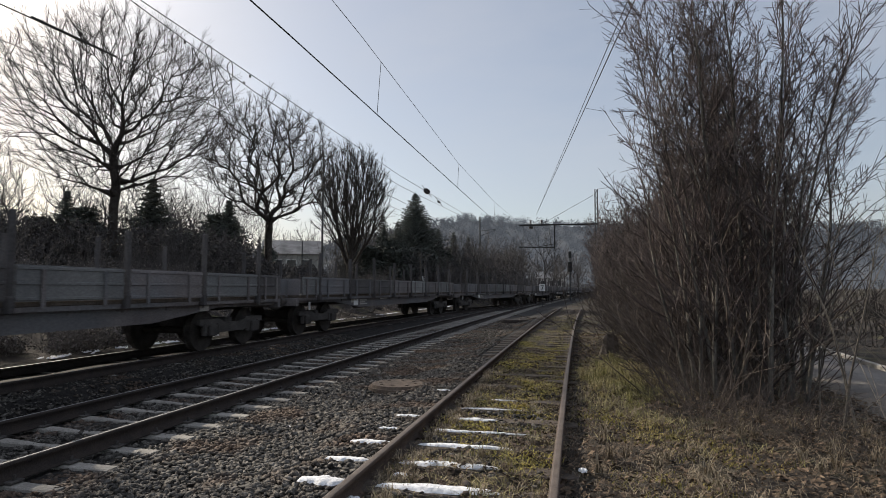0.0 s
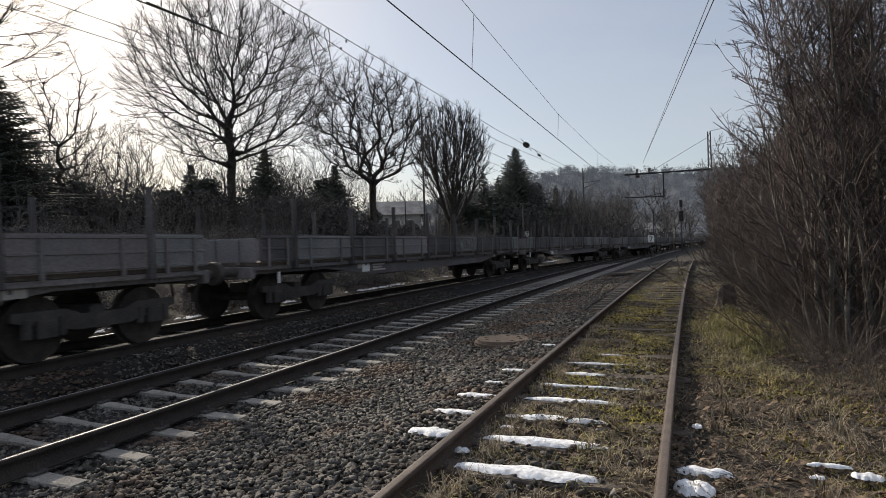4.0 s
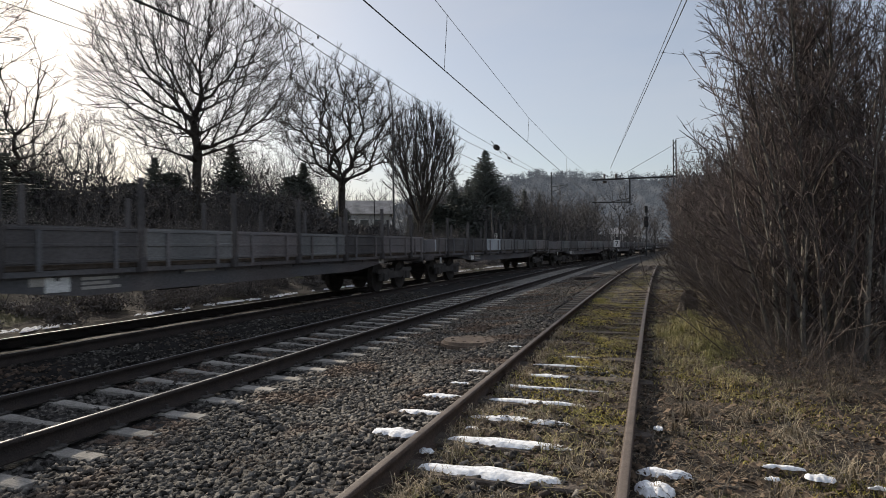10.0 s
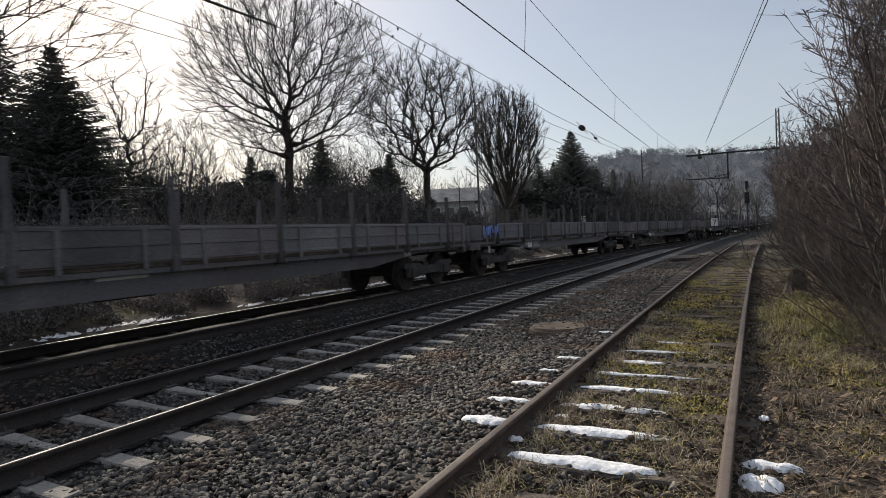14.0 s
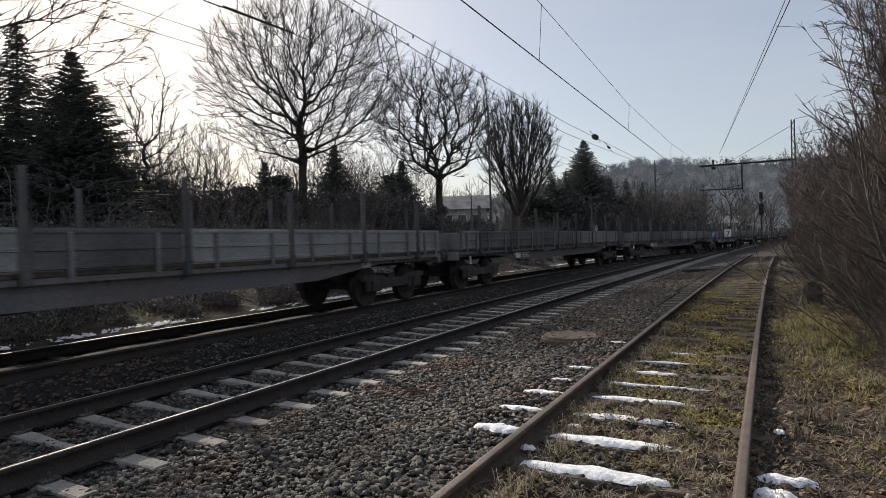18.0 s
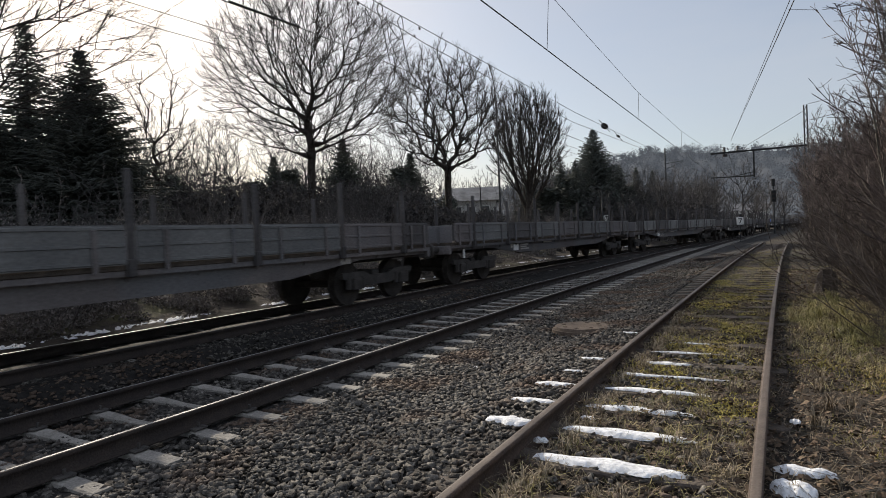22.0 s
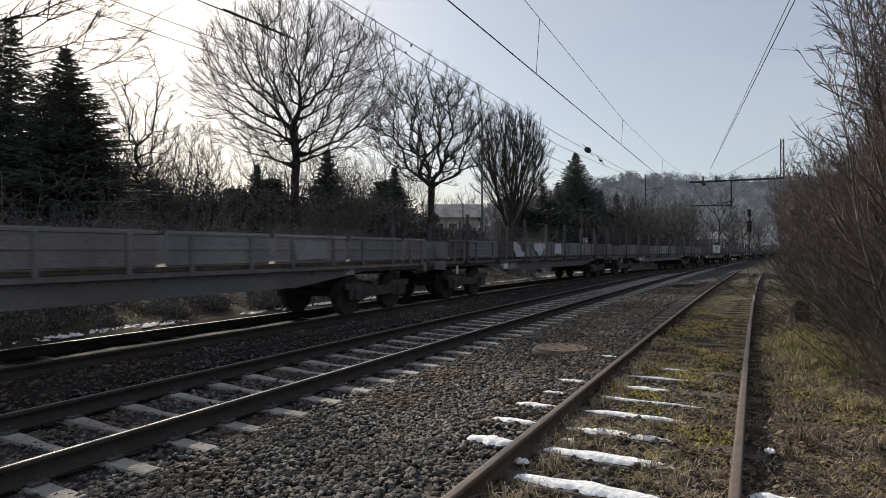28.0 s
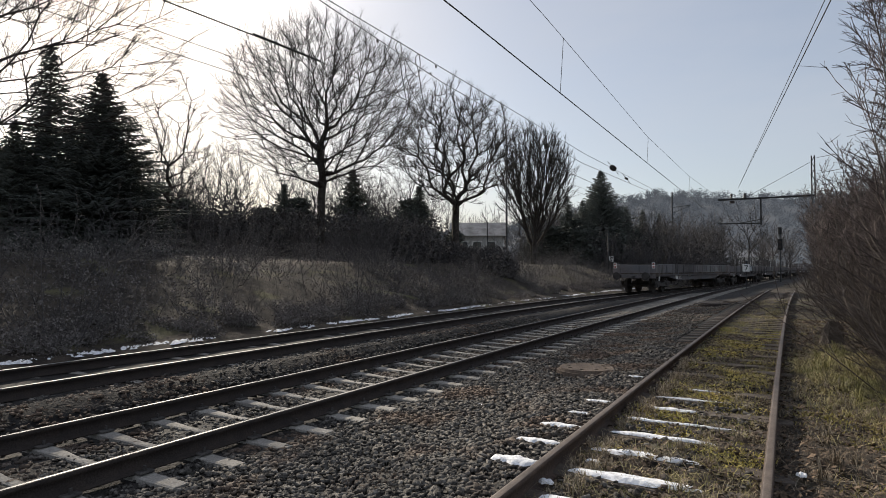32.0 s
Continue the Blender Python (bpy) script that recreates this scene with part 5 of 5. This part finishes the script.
def tufts(name, spots, per, length, material, label, width=0.003):
    """Clumps of long dead blades that arch out from one root."""
    rs = np.random.default_rng(len(spots) + 5)
    n = len(spots) * per
    base = np.repeat(np.asarray(spots), per, 0) + np.concatenate([rs.normal(0, 0.02, (n, 2)), np.full((n, 1), -0.01)], 1)
    ln = np.repeat(length * rs.uniform(0.5, 1.4, len(spots)), per) * rs.uniform(0.5, 1.2, n)
    ang, out = rs.uniform(0, 6.283, n), rs.uniform(0.15, 1.0, n)
    way = np.stack([np.cos(ang), np.sin(ang), 0 * ang], -1)
    up = np.array([0, 0, 1.0])
    side = np.stack([-np.sin(ang), np.cos(ang), 0 * ang], -1) * width
    p1 = base + (way * 0.30 * out[:, None] + up * 0.5) * ln[:, None]
    p2 = p1 + (way * 0.42 * out[:, None] + up * (0.32 - 0.3 * out[:, None])) * ln[:, None]
    p3 = p2 + (way * 0.40 * out[:, None] + up * (0.05 - 0.38 * out[:, None])) * ln[:, None]
    v = np.stack([base - side, base + side, p1 + side * 0.9, p1 - side * 0.9, p2 + side * 0.7, p2 - side * 0.7, p3 + side * 0.2, p3 - side * 0.2], 1)
    f = np.array([(0, 1, 2, 3), (3, 2, 4, 5), (5, 4, 6, 7)])
    return tagged(new(name, mesh_of(name, v.reshape(-1, 3), (f[None] + (np.arange(n) * 8)[:, None, None]).reshape(-1, 4), material)), label, "grass", kind="stuff")


tufts("verge_tufts", scatter(420, 0.05, 3.2, 2.5, 16, 51, lambda x, y, r: r < 0.5 + 0.5 * np.sin(x * 3.1 - y * 1.3) * np.sin(y * 2.3 + x), 1.3), 34, 0.19, M_STRAW, "arching tufts of pale dead grass on the verge")
tufts("green_tufts", scatter(520, 0.08, 1.9, 8.3, 14.5, 52, lambda x, y, r: r < np.clip(1.2 - np.abs(y - 11.0) / 3.0 - np.abs(x - 0.75) / 0.75, 0, 1), 1.0), 34, 0.2, M_GRASS, "arching green tufts of grass on the verge", 0.0035)
tufts("rail_tufts", scatter(170, -1.52, -1.3, 2.6, 12, 53, None, 1.3), 22, 0.13, M_STRAW, "dead grass growing along the rusty rail", 0.0025)
tufts("siding_tufts", scatter(260, -1.45, -0.2, 2.6, 12, 54, lambda x, y, r: r < 0.6, 1.2), 26, 0.11, M_STRAW, "dead grass tufts between the rusty rails", 0.0025)
blades("siding_grass", siding, 0.09, M_GRASS, "short mossy winter grass between the rusty rails", 12, 0.06, 1.4)
moss = scatter(4200, -1.5, -0.18, 5.2, 18, 41, lambda x, y, r: r < 0.3 + 0.75 * np.sin(x * 4 + y) * np.sin(y * 2.1), 1.0)
blades("siding_moss", moss, 0.05, M_MOSS, "low yellow-green moss between the rusty rails", 14, 0.05, 1.5, 0.005)
blades("verge_moss", scatter(2600, 0.0, 1.9, 2.6, 9.5, 42, lambda x, y, r: r < 0.0 + 0.9 * np.sin(x * 2.6 + y * 1.7) * np.sin(y * 1.1), 1.0), 0.05, M_MOSS, "low moss and new grass on the verge", 10, 0.06, 1.0, 0.004)
blades("siding_straw", scatter(1300, -1.55, 0.0, 2.8, 30, 2, lambda x, y, r: (y > 7) | (r < 0.45), 1.3), 0.07, M_STRAW, "dead straw between the rusty rails", 9, 0.07, 1.8, 0.0025)
blades("verge_grass", scatter(4200, 0.05, 2.0, 6.0, 24, 3, lambda x, y, r: r < np.clip(1.4 - np.abs(y - 11.0) / 3.0 - np.abs(x - 0.75) / 0.7 + 0.5 * np.sin(x * 4 + y * 2.2), 0.025, 1), 1.0), 0.13, M_GRASS, "green tufts of grass on the verge", 16, 0.06, 1.4)
blades("verge_straw", scatter(3600, 0.0, 4.4, 2.5, 30, 4, lambda x, y, r: r < (0.55 + 0.45 * np.sin(x * 2.2 + 1.1 * y) * np.sin(1.7 * y - x)) * np.where(x < 1.3, 1.0, 0.4), 1.3), 0.095, M_STRAW, "dead grass on the verge", 12, 0.09, 1.9, 0.0025)


def litter(name, spots, material, label):
    """Curled dead leaves lying on the ground."""
    rs = np.random.default_rng(21)
    n = len(spots)
    a, t1, t2, s = rs.uniform(0, 6.283, n), rs.uniform(-0.6, 0.6, n), rs.uniform(-0.5, 0.9, n), rs.uniform(0.010, 0.038, n)
    u = np.stack([np.cos(a), np.sin(a), t1], -1) * s[:, None]
    w = np.stack([-np.sin(a), np.cos(a), t2], -1) * (s * 0.5)[:, None]
    c = spots + np.array([0, 0, 0.022])
    v = np.stack([c - u, c - 0.3 * u + w, c + u, c - 0.2 * u - w + np.array([0, 0, 0.012])], 1).reshape(-1, 3)
    return tagged(new(name, mesh_of(name, v, np.arange(4 * n).reshape(-1, 4), material)), label, "leaves", kind="stuff")


M_LEAF = mat("dead_leaves", (0.075, 0.052, 0.036), (0.22, 0.16, 0.11), 9, 0.9, bump=0.0, vary=0.9)
litter("leaf_litter", scatter(30000, -0.1, 4.5, 2.4, 22, 31, None, 1.3), M_LEAF, "brown dead leaves scattered on the verge")
litter("leaf_litter", scatter(6000, -1.5, 4.2, -5, 2.4, 37), M_LEAF, "brown dead leaves scattered on the verge")
blades("verge_straw", scatter(900, -0.2, 4.0, -5, 2.5, 38), 0.09, M_STRAW, "dead grass on the verge", 10, 0.1, 1.2, 0.003)
litter("siding_leaves", scatter(6500, -1.6, -0.15, 2.5, 16, 32, None, 1.2), M_LEAF, "brown dead leaves between the rusty rails")
TWIGS = [[((0, 0, 0), (0.35, 0.1, 0.05), 0.005, 0.004), ((0.35, 0.1, 0.05), (0.6, 0.05, 0.12), 0.004, 0.002), ((0.2, 0.05, 0.03), (0.35, -0.15, 0.1), 0.003, 0.002)], [((0, 0, 0), (0.5, 0, 0.16), 0.004, 0.002), ((0.1, 0, 0.03), (0.3, 0.2, 0.03), 0.003, 0.002)]]
tw = scatter(1500, 0.05, 4.2, 2.6, 20, 33, None, 1.3)
stuff_of_sticks("fallen_twigs", TWIGS, [(x, y, z + 0.02, (x * 37 + y * 91) % 6.28, 0.15 + (x * 13 + y * 7) % 0.45) for x, y, z in tw], M_SHRUB_STEM, "thin fallen twigs on the verge", "twigs")

blades("fallen_stems", scatter(7000, -0.05, 4.4, 2.4, 20, 35, lambda x, y, r: r < np.where(x < 1.3, 0.9, 0.45), 1.4), 0.08, M_STRAW, "pale dead plant stems lying on the verge", 5, 0.15, 2.0, 0.0022)
blades("siding_stems", scatter(1800, -1.5, -0.1, 2.6, 16, 36, None, 1.2), 0.07, M_STRAW, "pale dead stems between the rusty rails", 4, 0.1, 2.0, 0.002)

# ---- overhead line ----
def wire(pts, r=0.012):
    """A thin wire through points."""
    p = np.array(pts, float)
    v, f = tubes(p[:-1], p[1:], np.full(len(p) - 1, r), np.full(len(p) - 1, r), 5)
    return mesh_of("wire", v, f, M_WIRE, True)


def loop_wire(pts, r):
    """A bent wire as one unbroken tube, for tight loops."""
    p = np.array(pts, float)
    t = np.gradient(p, axis=0)
    t /= np.linalg.norm(t, axis=1, keepdims=True)
    side = np.array([[1.0, 0, 0]])
    n2 = np.cross(t, side)
    n2 /= np.linalg.norm(n2, axis=1, keepdims=True)
    a = np.arange(5) * 2 * np.pi / 5
    v = (p[:, None] + r * (np.cos(a)[None, :, None] * side[:, None] + np.sin(a)[None, :, None] * n2[:, None])).reshape(-1, 3)
    i = np.arange(5)
    f = np.stack([i, (i + 1) % 5, (i + 1) % 5 + 5, i + 5], 1)
    return mesh_of("wire", v, (f[None] + (np.arange(len(p) - 1) * 5)[:, None, None]).reshape(-1, 4), M_WIRE, True)


def ray_at(az, slope, dist):
    return Vector((-math.sin(radians(az)) * dist, math.cos(radians(az)) * dist, 1.458 + slope * dist))


MAST_Y = 64.5
line = tagged(new("overhead_line"), "dark contact wire and carrying wire with droppers above the main track", "overhead line")
part("contact_wire", wire([(-5.0, -20, 6.0), (-5.0, 10, 6.05), (-5.0, 27, 5.95), (-4.9, MAST_Y, 5.68), (-4.0, 130, 5.6)], 0.014), None, line)
part("carrying_wire", wire([(-5.0, -20, 8.4), (-5.0, 5, 7.75), (-5.0, 14, 7.62), (-5.0, 27, 7.1), (-4.95, 40, 7.1), (-4.9, MAST_Y, 7.9), (-4.0, 130, 7.6)], 0.008), None, line)
for y in (15.2, 26.8, 40.0):
    part("dropper", wire([(-5.0, y, 6.0), (-5.0, y + 0.3, float(np.interp(y, [14, 27, 40], [7.62, 7.1, 7.1])))], 0.008), None, line)

mast = tagged(new("lattice_mast"), "steel lattice mast with a long bracket arm over the tracks", "catenary mast")
mast.location = (2.5 + float(cx(MAST_Y)) * 0.0, MAST_Y, -0.2)
for sx in (-0.16, 0.16):
    for sy in (-0.16, 0.16):
        part("mast_leg", rodded((sx, sy, 0), (sx * 0.75, sy * 0.75, 11.9), 0.055, sides=6), M_STEEL, mast)
for q in range(20):
    z, s = 0.3 + q * 0.58, 0.16 * (1 - 0.25 * q / 20)
    e = 1 if q % 2 else -1
    part("lattice_bar", rodded((-s * e, -s, z), (s * e, -s, z + 0.56), 0.035, sides=5), M_STEEL, mast)
    part("lattice_bar", rodded((-s, s * e, z), (-s, -s * e, z + 0.56), 0.035, sides=5), M_STEEL, mast)
part("bracket_arm", boxed(-7.95, 0.2, -0.09, 0.09, 8.2, 8.36, 0.02), M_MARK, mast)
part("arm_tie", rodded((-5.5, 0, 8.4), (-0.1, 0, 11.4), 0.018, sides=6), M_WIRE, mast)
drop = part("drop_post", boxed(-4.33, -4.19, -0.07, 0.07, 5.75, 8.2, 0.01), M_MARK, mast)
part("steady_arm", rodded((-4.2, 0, 5.9), (-8.0, 0, 5.98), 0.06, sides=6), M_MARK, mast)
part("steady_arm", rodded((-4.2, 0, 6.3), (-6.2, 0, 5.95), 0.035, sides=6), M_MARK, mast)
for x in (-7.6, -6.4, -1.2):
    part("hanger", rodded((x, 0, 8.2), (x + 0.3, 0, 7.2), 0.025, sides=6), M_STEEL, mast)
for x in (-6.75, -5.6):
    bm = bmesh.new()
    for q in range(4):
        rod(bm, (x, 0, 8.36 + q * 0.12), (x, 0, 8.46 + q * 0.12), 0.14, 0.08, 10)
    part("insulator", bm, M_BLACK, mast)
part("counterweight", rodded((-6.7, 0, 7.9), (-6.7, 0, 8.15), 0.22, sides=12), M_BLACK, mast)

# feeder pair from the arm to behind the viewer
feeder = tagged(new("feeder_line"), "pair of dark feeder wires rising from the bracket arm", "overhead line")
for dx, r in ((0.0, 0.014), (-0.12, 0.010)):
    part("wire", wire([(-3.65, 64.4, 9.15), (1.0 + dx, 14.9, 7.16), (4.4 + 2 * dx, -20, 5.76)], r), None, feeder)

# wires above the far track, with slack jumper loops
far_line = tagged(new("overhead_line"), "contact and carrying wires with jumper loops above the far track", "overhead line")
part("contact_wire", wire([(-9.11, -10, 5.95), (-9.11, 6.6, 6.0), (-9.11, 10.3, 6.15), (-9.0, 31, 6.1), (-8.6, 62, 6.0), (-5, 130, 6.0)], 0.013), None, far_line)
part("carrying_wire", wire([(-9.11, -10, 8.0), (-9.11, 10.56, 7.55), (-9.11, 16.2, 7.2), (-9.0, 31, 6.9), (-8.6, 62, 7.6), (-5, 130, 7.6)], 0.012), None, far_line)
part("carrying_wire", wire([(-9.11, -10, 8.1), (-9.11, 10.86, 7.67), (-9.11, 13.85, 7.66), (-9.0, 31.3, 7.46), (-8.6, 62, 7.7)], 0.012), None, far_line)
part("splice_clamp", rodded((-9.11, 8.6, 6.1), (-9.11, 10.6, 6.16), 0.03, 0.024, 8), M_WIRE, far_line, "thicker spliced stretch of wire")


def eased(pts, n=6):
    """A smooth curve through points."""
    p = np.array([pts[0]] + list(pts) + [pts[-1]], float)
    out = []
    for q in range(1, len(p) - 2):
        for u in np.arange(n) / n:
            out.append(0.5 * (2 * p[q] + (p[q + 1] - p[q - 1]) * u + (2 * p[q - 1] - 5 * p[q] + 4 * p[q + 1] - p[q + 2]) * u * u + (3 * p[q] - p[q - 1] - 3 * p[q + 1] + p[q + 2]) * u ** 3))
    return out + [p[-1]]


for dy, dz in ((0.0, 0.0), (1.0, -0.06)):
    ends = [(-9.11, 13.15 + dy, 7.35 + dz), (-9.05, 13.3 + dy, 7.12 + dz), (-9.0, 13.6 + dy, 6.95 + dz), (-9.05, 13.82 + dy, 7.2 + dz), (-9.11, 13.95 + dy, 7.5 + dz), (-9.11, 13.86 + dy, 7.7 + dz), (-9.14, 13.72 + dy, 7.5 + dz), (-9.11, 13.86 + dy, 7.2 + dz), (-9.11, 14.05 + dy, 6.6 + dz), (-9.11, 14.2 + dy, 6.18)]
    part("jumper_loop", loop_wire(eased(ends), 0.013), None, far_line)
    ends = [(-9.11, 13.12 + dy, 7.35 + dz), (-9.15, 13.28 + dy, 6.9 + dz), (-9.12, 13.6 + dy, 6.45 + dz), (-9.11, 13.9 + dy, 6.18)]
    part("jumper_loop", loop_wire(eased(ends), 0.011), None, far_line)
for y, z in ((12.82, 7.36), (15.87, 7.58), (15.56, 7.27)):
    part("wire_clamp", boxed(-9.13, -9.09, y - 0.03, y + 0.03, z - 0.04, z + 0.04, 0.005), M_BLACK, far_line)
for y in (20.0, 28.0, 36.0):
    part("dropper", wire([(-9.05, y, 6.1), (-9.05, y, 7.1)], 0.006), None, far_line)
feeder2 = tagged(new("feeder_line"), "two thin parallel feeder wires behind the far track", "overhead line")
for z in (7.7, 8.2):
    part("wire", wire([(-15.5, -10, z), (-15.5, 9.6, z), (-15.5, 19.3, z + 0.25), (-15.0, 60, z + 0.2)], 0.013), None, feeder2)

# strain insulators far along the wires
for az, sl, d, size in ((13.5, 0.159, 46, 0.2), (12.35, 0.1415, 50, 0.09)):
    p = ray_at(az, sl, d)
    ins = tagged(new("strain_insulator"), "dark ribbed strain insulator hanging in the wires", "insulator")
    ins.location = p
    bm = bmesh.new()
    for q in range(5):
        rod(bm, (0, -0.3 + q * 0.13, 0), (0, -0.2 + q * 0.13, 0), size, size * 0.6, 12)
    part("ribs", bm, M_BLACK, ins)
    part("link", rodded((0.15, -2.2, 0.12), (-0.15, 2.2, -0.12), 0.02, sides=6), M_STEEL, ins)


# ---- poles and masts beyond the far track ----
def pole(az, d, top_slope, r, label, arm=0.0):
    x, y, z = at_ray(az, d)
    th = tagged(new("line_pole"), label, "pole")
    th.location = (x, y, z - 0.1)
    h = 1.458 + top_slope * d - z + 0.1
    part("shaft", rodded((0, 0, 0), (0, 0, h), r, r * 0.75, 10), M_STEEL, th)
    if arm:
        part("arm", rodded((0, 0, h - 2.2), (arm, -0.3, h - 2.0), 0.05, sides=6), M_STEEL, th)
        part("arm", rodded((0, 0, h - 3.0), (arm, -0.3, h - 2.1), 0.04, sides=6), M_STEEL, th)
    return th


pole(23.2, 50, 0.218, 0.09, "slim dark pole standing behind the far track")
pole(8.5, 92, 0.1175, 0.14, "distant catenary pole with short brackets", 2.4)
pole(14.0, 60, 0.06, 0.08, "short dark pole at the edge of the wood")
pole(25.0, 52, 0.075, 0.06, "thin dark post beside the house")
pole(4.6, 120, 0.075, 0.12, "distant catenary pole at the bend", 2.0)


# ---- boards and signals by the line ----
def digit_board(x, y, z, size, text, label):
    th = tagged(new("number_board"), label, "sign")
    th.location = (x, y, z)
    part("post", rodded((0, 0.02, -z - 0.3), (0, 0.02, size * 0.5), 0.035, sides=8), M_STEEL, th)
    part("plate", boxed(-size * 0.42, size * 0.42, -0.03, -0.01, -size * 0.5, size * 0.5, 0.004), M_WHITE, th)
    if text == "7":
        part("digit", boxed(-size * 0.22, size * 0.22, -0.04, -0.032, size * 0.22, size * 0.33), M_MARK, th)
        part("digit", rodded((size * 0.17, -0.035, size * 0.25), (-size * 0.06, -0.035, -size * 0.34), size * 0.055, sides=6), M_MARK, th)
    else:
        part("mark", boxed(-size * 0.12, size * 0.12, -0.04, -0.032, size * 0.02, size * 0.3), M_MARK, th)
        part("mark", boxed(-size * 0.12, size * 0.12, -0.04, -0.032, -size * 0.3, -size * 0.06), M_MARK, th)
    return th


def board_at(az, sl, d, size, text, label):
    p = ray_at(az, sl, d)
    return digit_board(p.x, p.y, p.z, size, text, label)


board_at(2.74, 0.0009, 58, 0.64, "7", "white board with a black figure 7 beside the line")
board_at(13.7, 0.0150, 62, 0.52, "7", "small white board with a black figure 7 behind the track")
p = ray_at(0.2, 0.0447, 85)
sig = tagged(new("light_signal"), "dark railway light signal on a mast", "signal")
sig.location = (p.x, p.y, -0.2)
part("post", rodded((0, 0, 0), (0, 0, 6.6), 0.09, sides=8), M_STEEL, sig)
hd = part("head", boxed(-0.27, 0.27, -0.15, 0.05, 3.9, 5.3, 0.05), M_MARK, sig)
for q, zz in enumerate((4.3, 4.85)):
    part("lens_hood", rodded((0.0, -0.15, zz), (0.0, -0.35, zz), 0.13, sides=12), M_BLACK, hd)
part("upper_head", boxed(-0.2, 0.2, -0.15, 0.05, 5.8, 6.7, 0.05), M_MARK, sig)


# ---- house behind the trees, and a hut at the bend ----
def house(az, d, wx, wy, wall_h, roof_h, turn, label):
    x, y, z = at_ray(az, d)
    th = tagged(new("house"), label, "house")
    th.matrix_basis = pose(x, y, z - 0.2, 0, 0, turn)
    part("wall", boxed(-wx, wx, -wy, wy, 0, wall_h), M_PLASTER, th)
    bm = bmesh.new()
    v = [bm.verts.new(c) for c in ((-wx - 0.4, -wy - 0.4, wall_h), (wx + 0.4, -wy - 0.4, wall_h), (wx + 0.4, wy + 0.4, wall_h), (-wx - 0.4, wy + 0.4, wall_h), (-wx - 0.4, 0, wall_h + roof_h), (wx + 0.4, 0, wall_h + roof_h))]
    for f in ((0, 1, 5, 4), (2, 3, 4, 5), (0, 4, 3), (1, 2, 5), (3, 2, 1, 0)):
        bm.faces.new([v[q] for q in f])
    bmesh.ops.recalc_face_normals(bm, faces=bm.faces)
    part("roof", bm, M_ROOF, th, "roof covered with snow")
    for q in (-0.55, 0.0, 0.55):
        wn_ = part("window", boxed(q * wx - 0.5, q * wx + 0.5, -wy - 0.03, -wy + 0.02, wall_h * 0.4, wall_h * 0.8, 0.01), M_WHITE, th)
        part("pane", boxed(q * wx - 0.42, q * wx + 0.42, -wy - 0.045, -wy - 0.035, wall_h * 0.4 + 0.08, wall_h * 0.8 - 0.08), M_GLASS, wn_)
    return th


house(25.9, 66, 2.6, 3.0, 2.6, 1.6, 25, "low pale house with a snowy roof behind the bare trees")
house(1.9, 170, 4.0, 3.0, 3.2, 1.8, 0, "pale small building at the far bend")


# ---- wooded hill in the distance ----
# aerial haze is painted here: bluish base colours plus a faint blue emission
M_HILL = mat("wooded_hill_painted_haze", (0.030, 0.032, 0.036), (0.05, 0.052, 0.057), 0.05, 1.0, bump=0.0, fine=0.6, vary=0.1)
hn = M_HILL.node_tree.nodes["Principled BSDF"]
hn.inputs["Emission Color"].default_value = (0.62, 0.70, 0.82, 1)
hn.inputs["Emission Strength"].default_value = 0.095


def hill_z(az, d):
    crest = np.interp(az, [-70, -30, -8, 0, 6, 10, 15, 24, 40, 60], [0.080, 0.080, 0.092, 0.100, 0.108, 0.113, 0.097, 0.062, 0.038, 0.033])
    rise = np.clip((d - 330) / 190, 0, 1) ** 0.8
    return -4 + (crest * 520 + 5) * rise * np.where(d > 530, 0.9, 1) + 1.5 * np.sin(az * 2.1) * np.sin(d * 0.09)


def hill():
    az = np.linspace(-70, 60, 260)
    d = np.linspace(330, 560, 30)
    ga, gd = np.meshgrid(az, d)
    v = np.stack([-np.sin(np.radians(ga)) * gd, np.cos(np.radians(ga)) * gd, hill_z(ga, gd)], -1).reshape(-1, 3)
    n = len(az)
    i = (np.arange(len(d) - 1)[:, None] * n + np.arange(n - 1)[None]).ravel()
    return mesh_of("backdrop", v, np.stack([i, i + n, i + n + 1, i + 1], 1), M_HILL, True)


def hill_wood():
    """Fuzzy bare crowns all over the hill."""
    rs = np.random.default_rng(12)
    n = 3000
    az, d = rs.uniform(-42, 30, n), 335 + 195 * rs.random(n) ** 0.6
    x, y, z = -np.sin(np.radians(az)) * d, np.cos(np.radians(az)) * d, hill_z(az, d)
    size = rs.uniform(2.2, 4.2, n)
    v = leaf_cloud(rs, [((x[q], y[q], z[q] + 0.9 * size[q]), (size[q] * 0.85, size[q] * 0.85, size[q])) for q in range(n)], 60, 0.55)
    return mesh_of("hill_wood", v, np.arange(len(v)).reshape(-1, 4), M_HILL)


tagged(new("hill_wood", hill_wood()), "bare wood on the distant hill, blue haze painted as glow", "wood", kind="stuff")
tagged(new("backdrop", hill()), "distant wooded hill, blue haze painted as a faint glow", "hill", kind="structure")


motions()
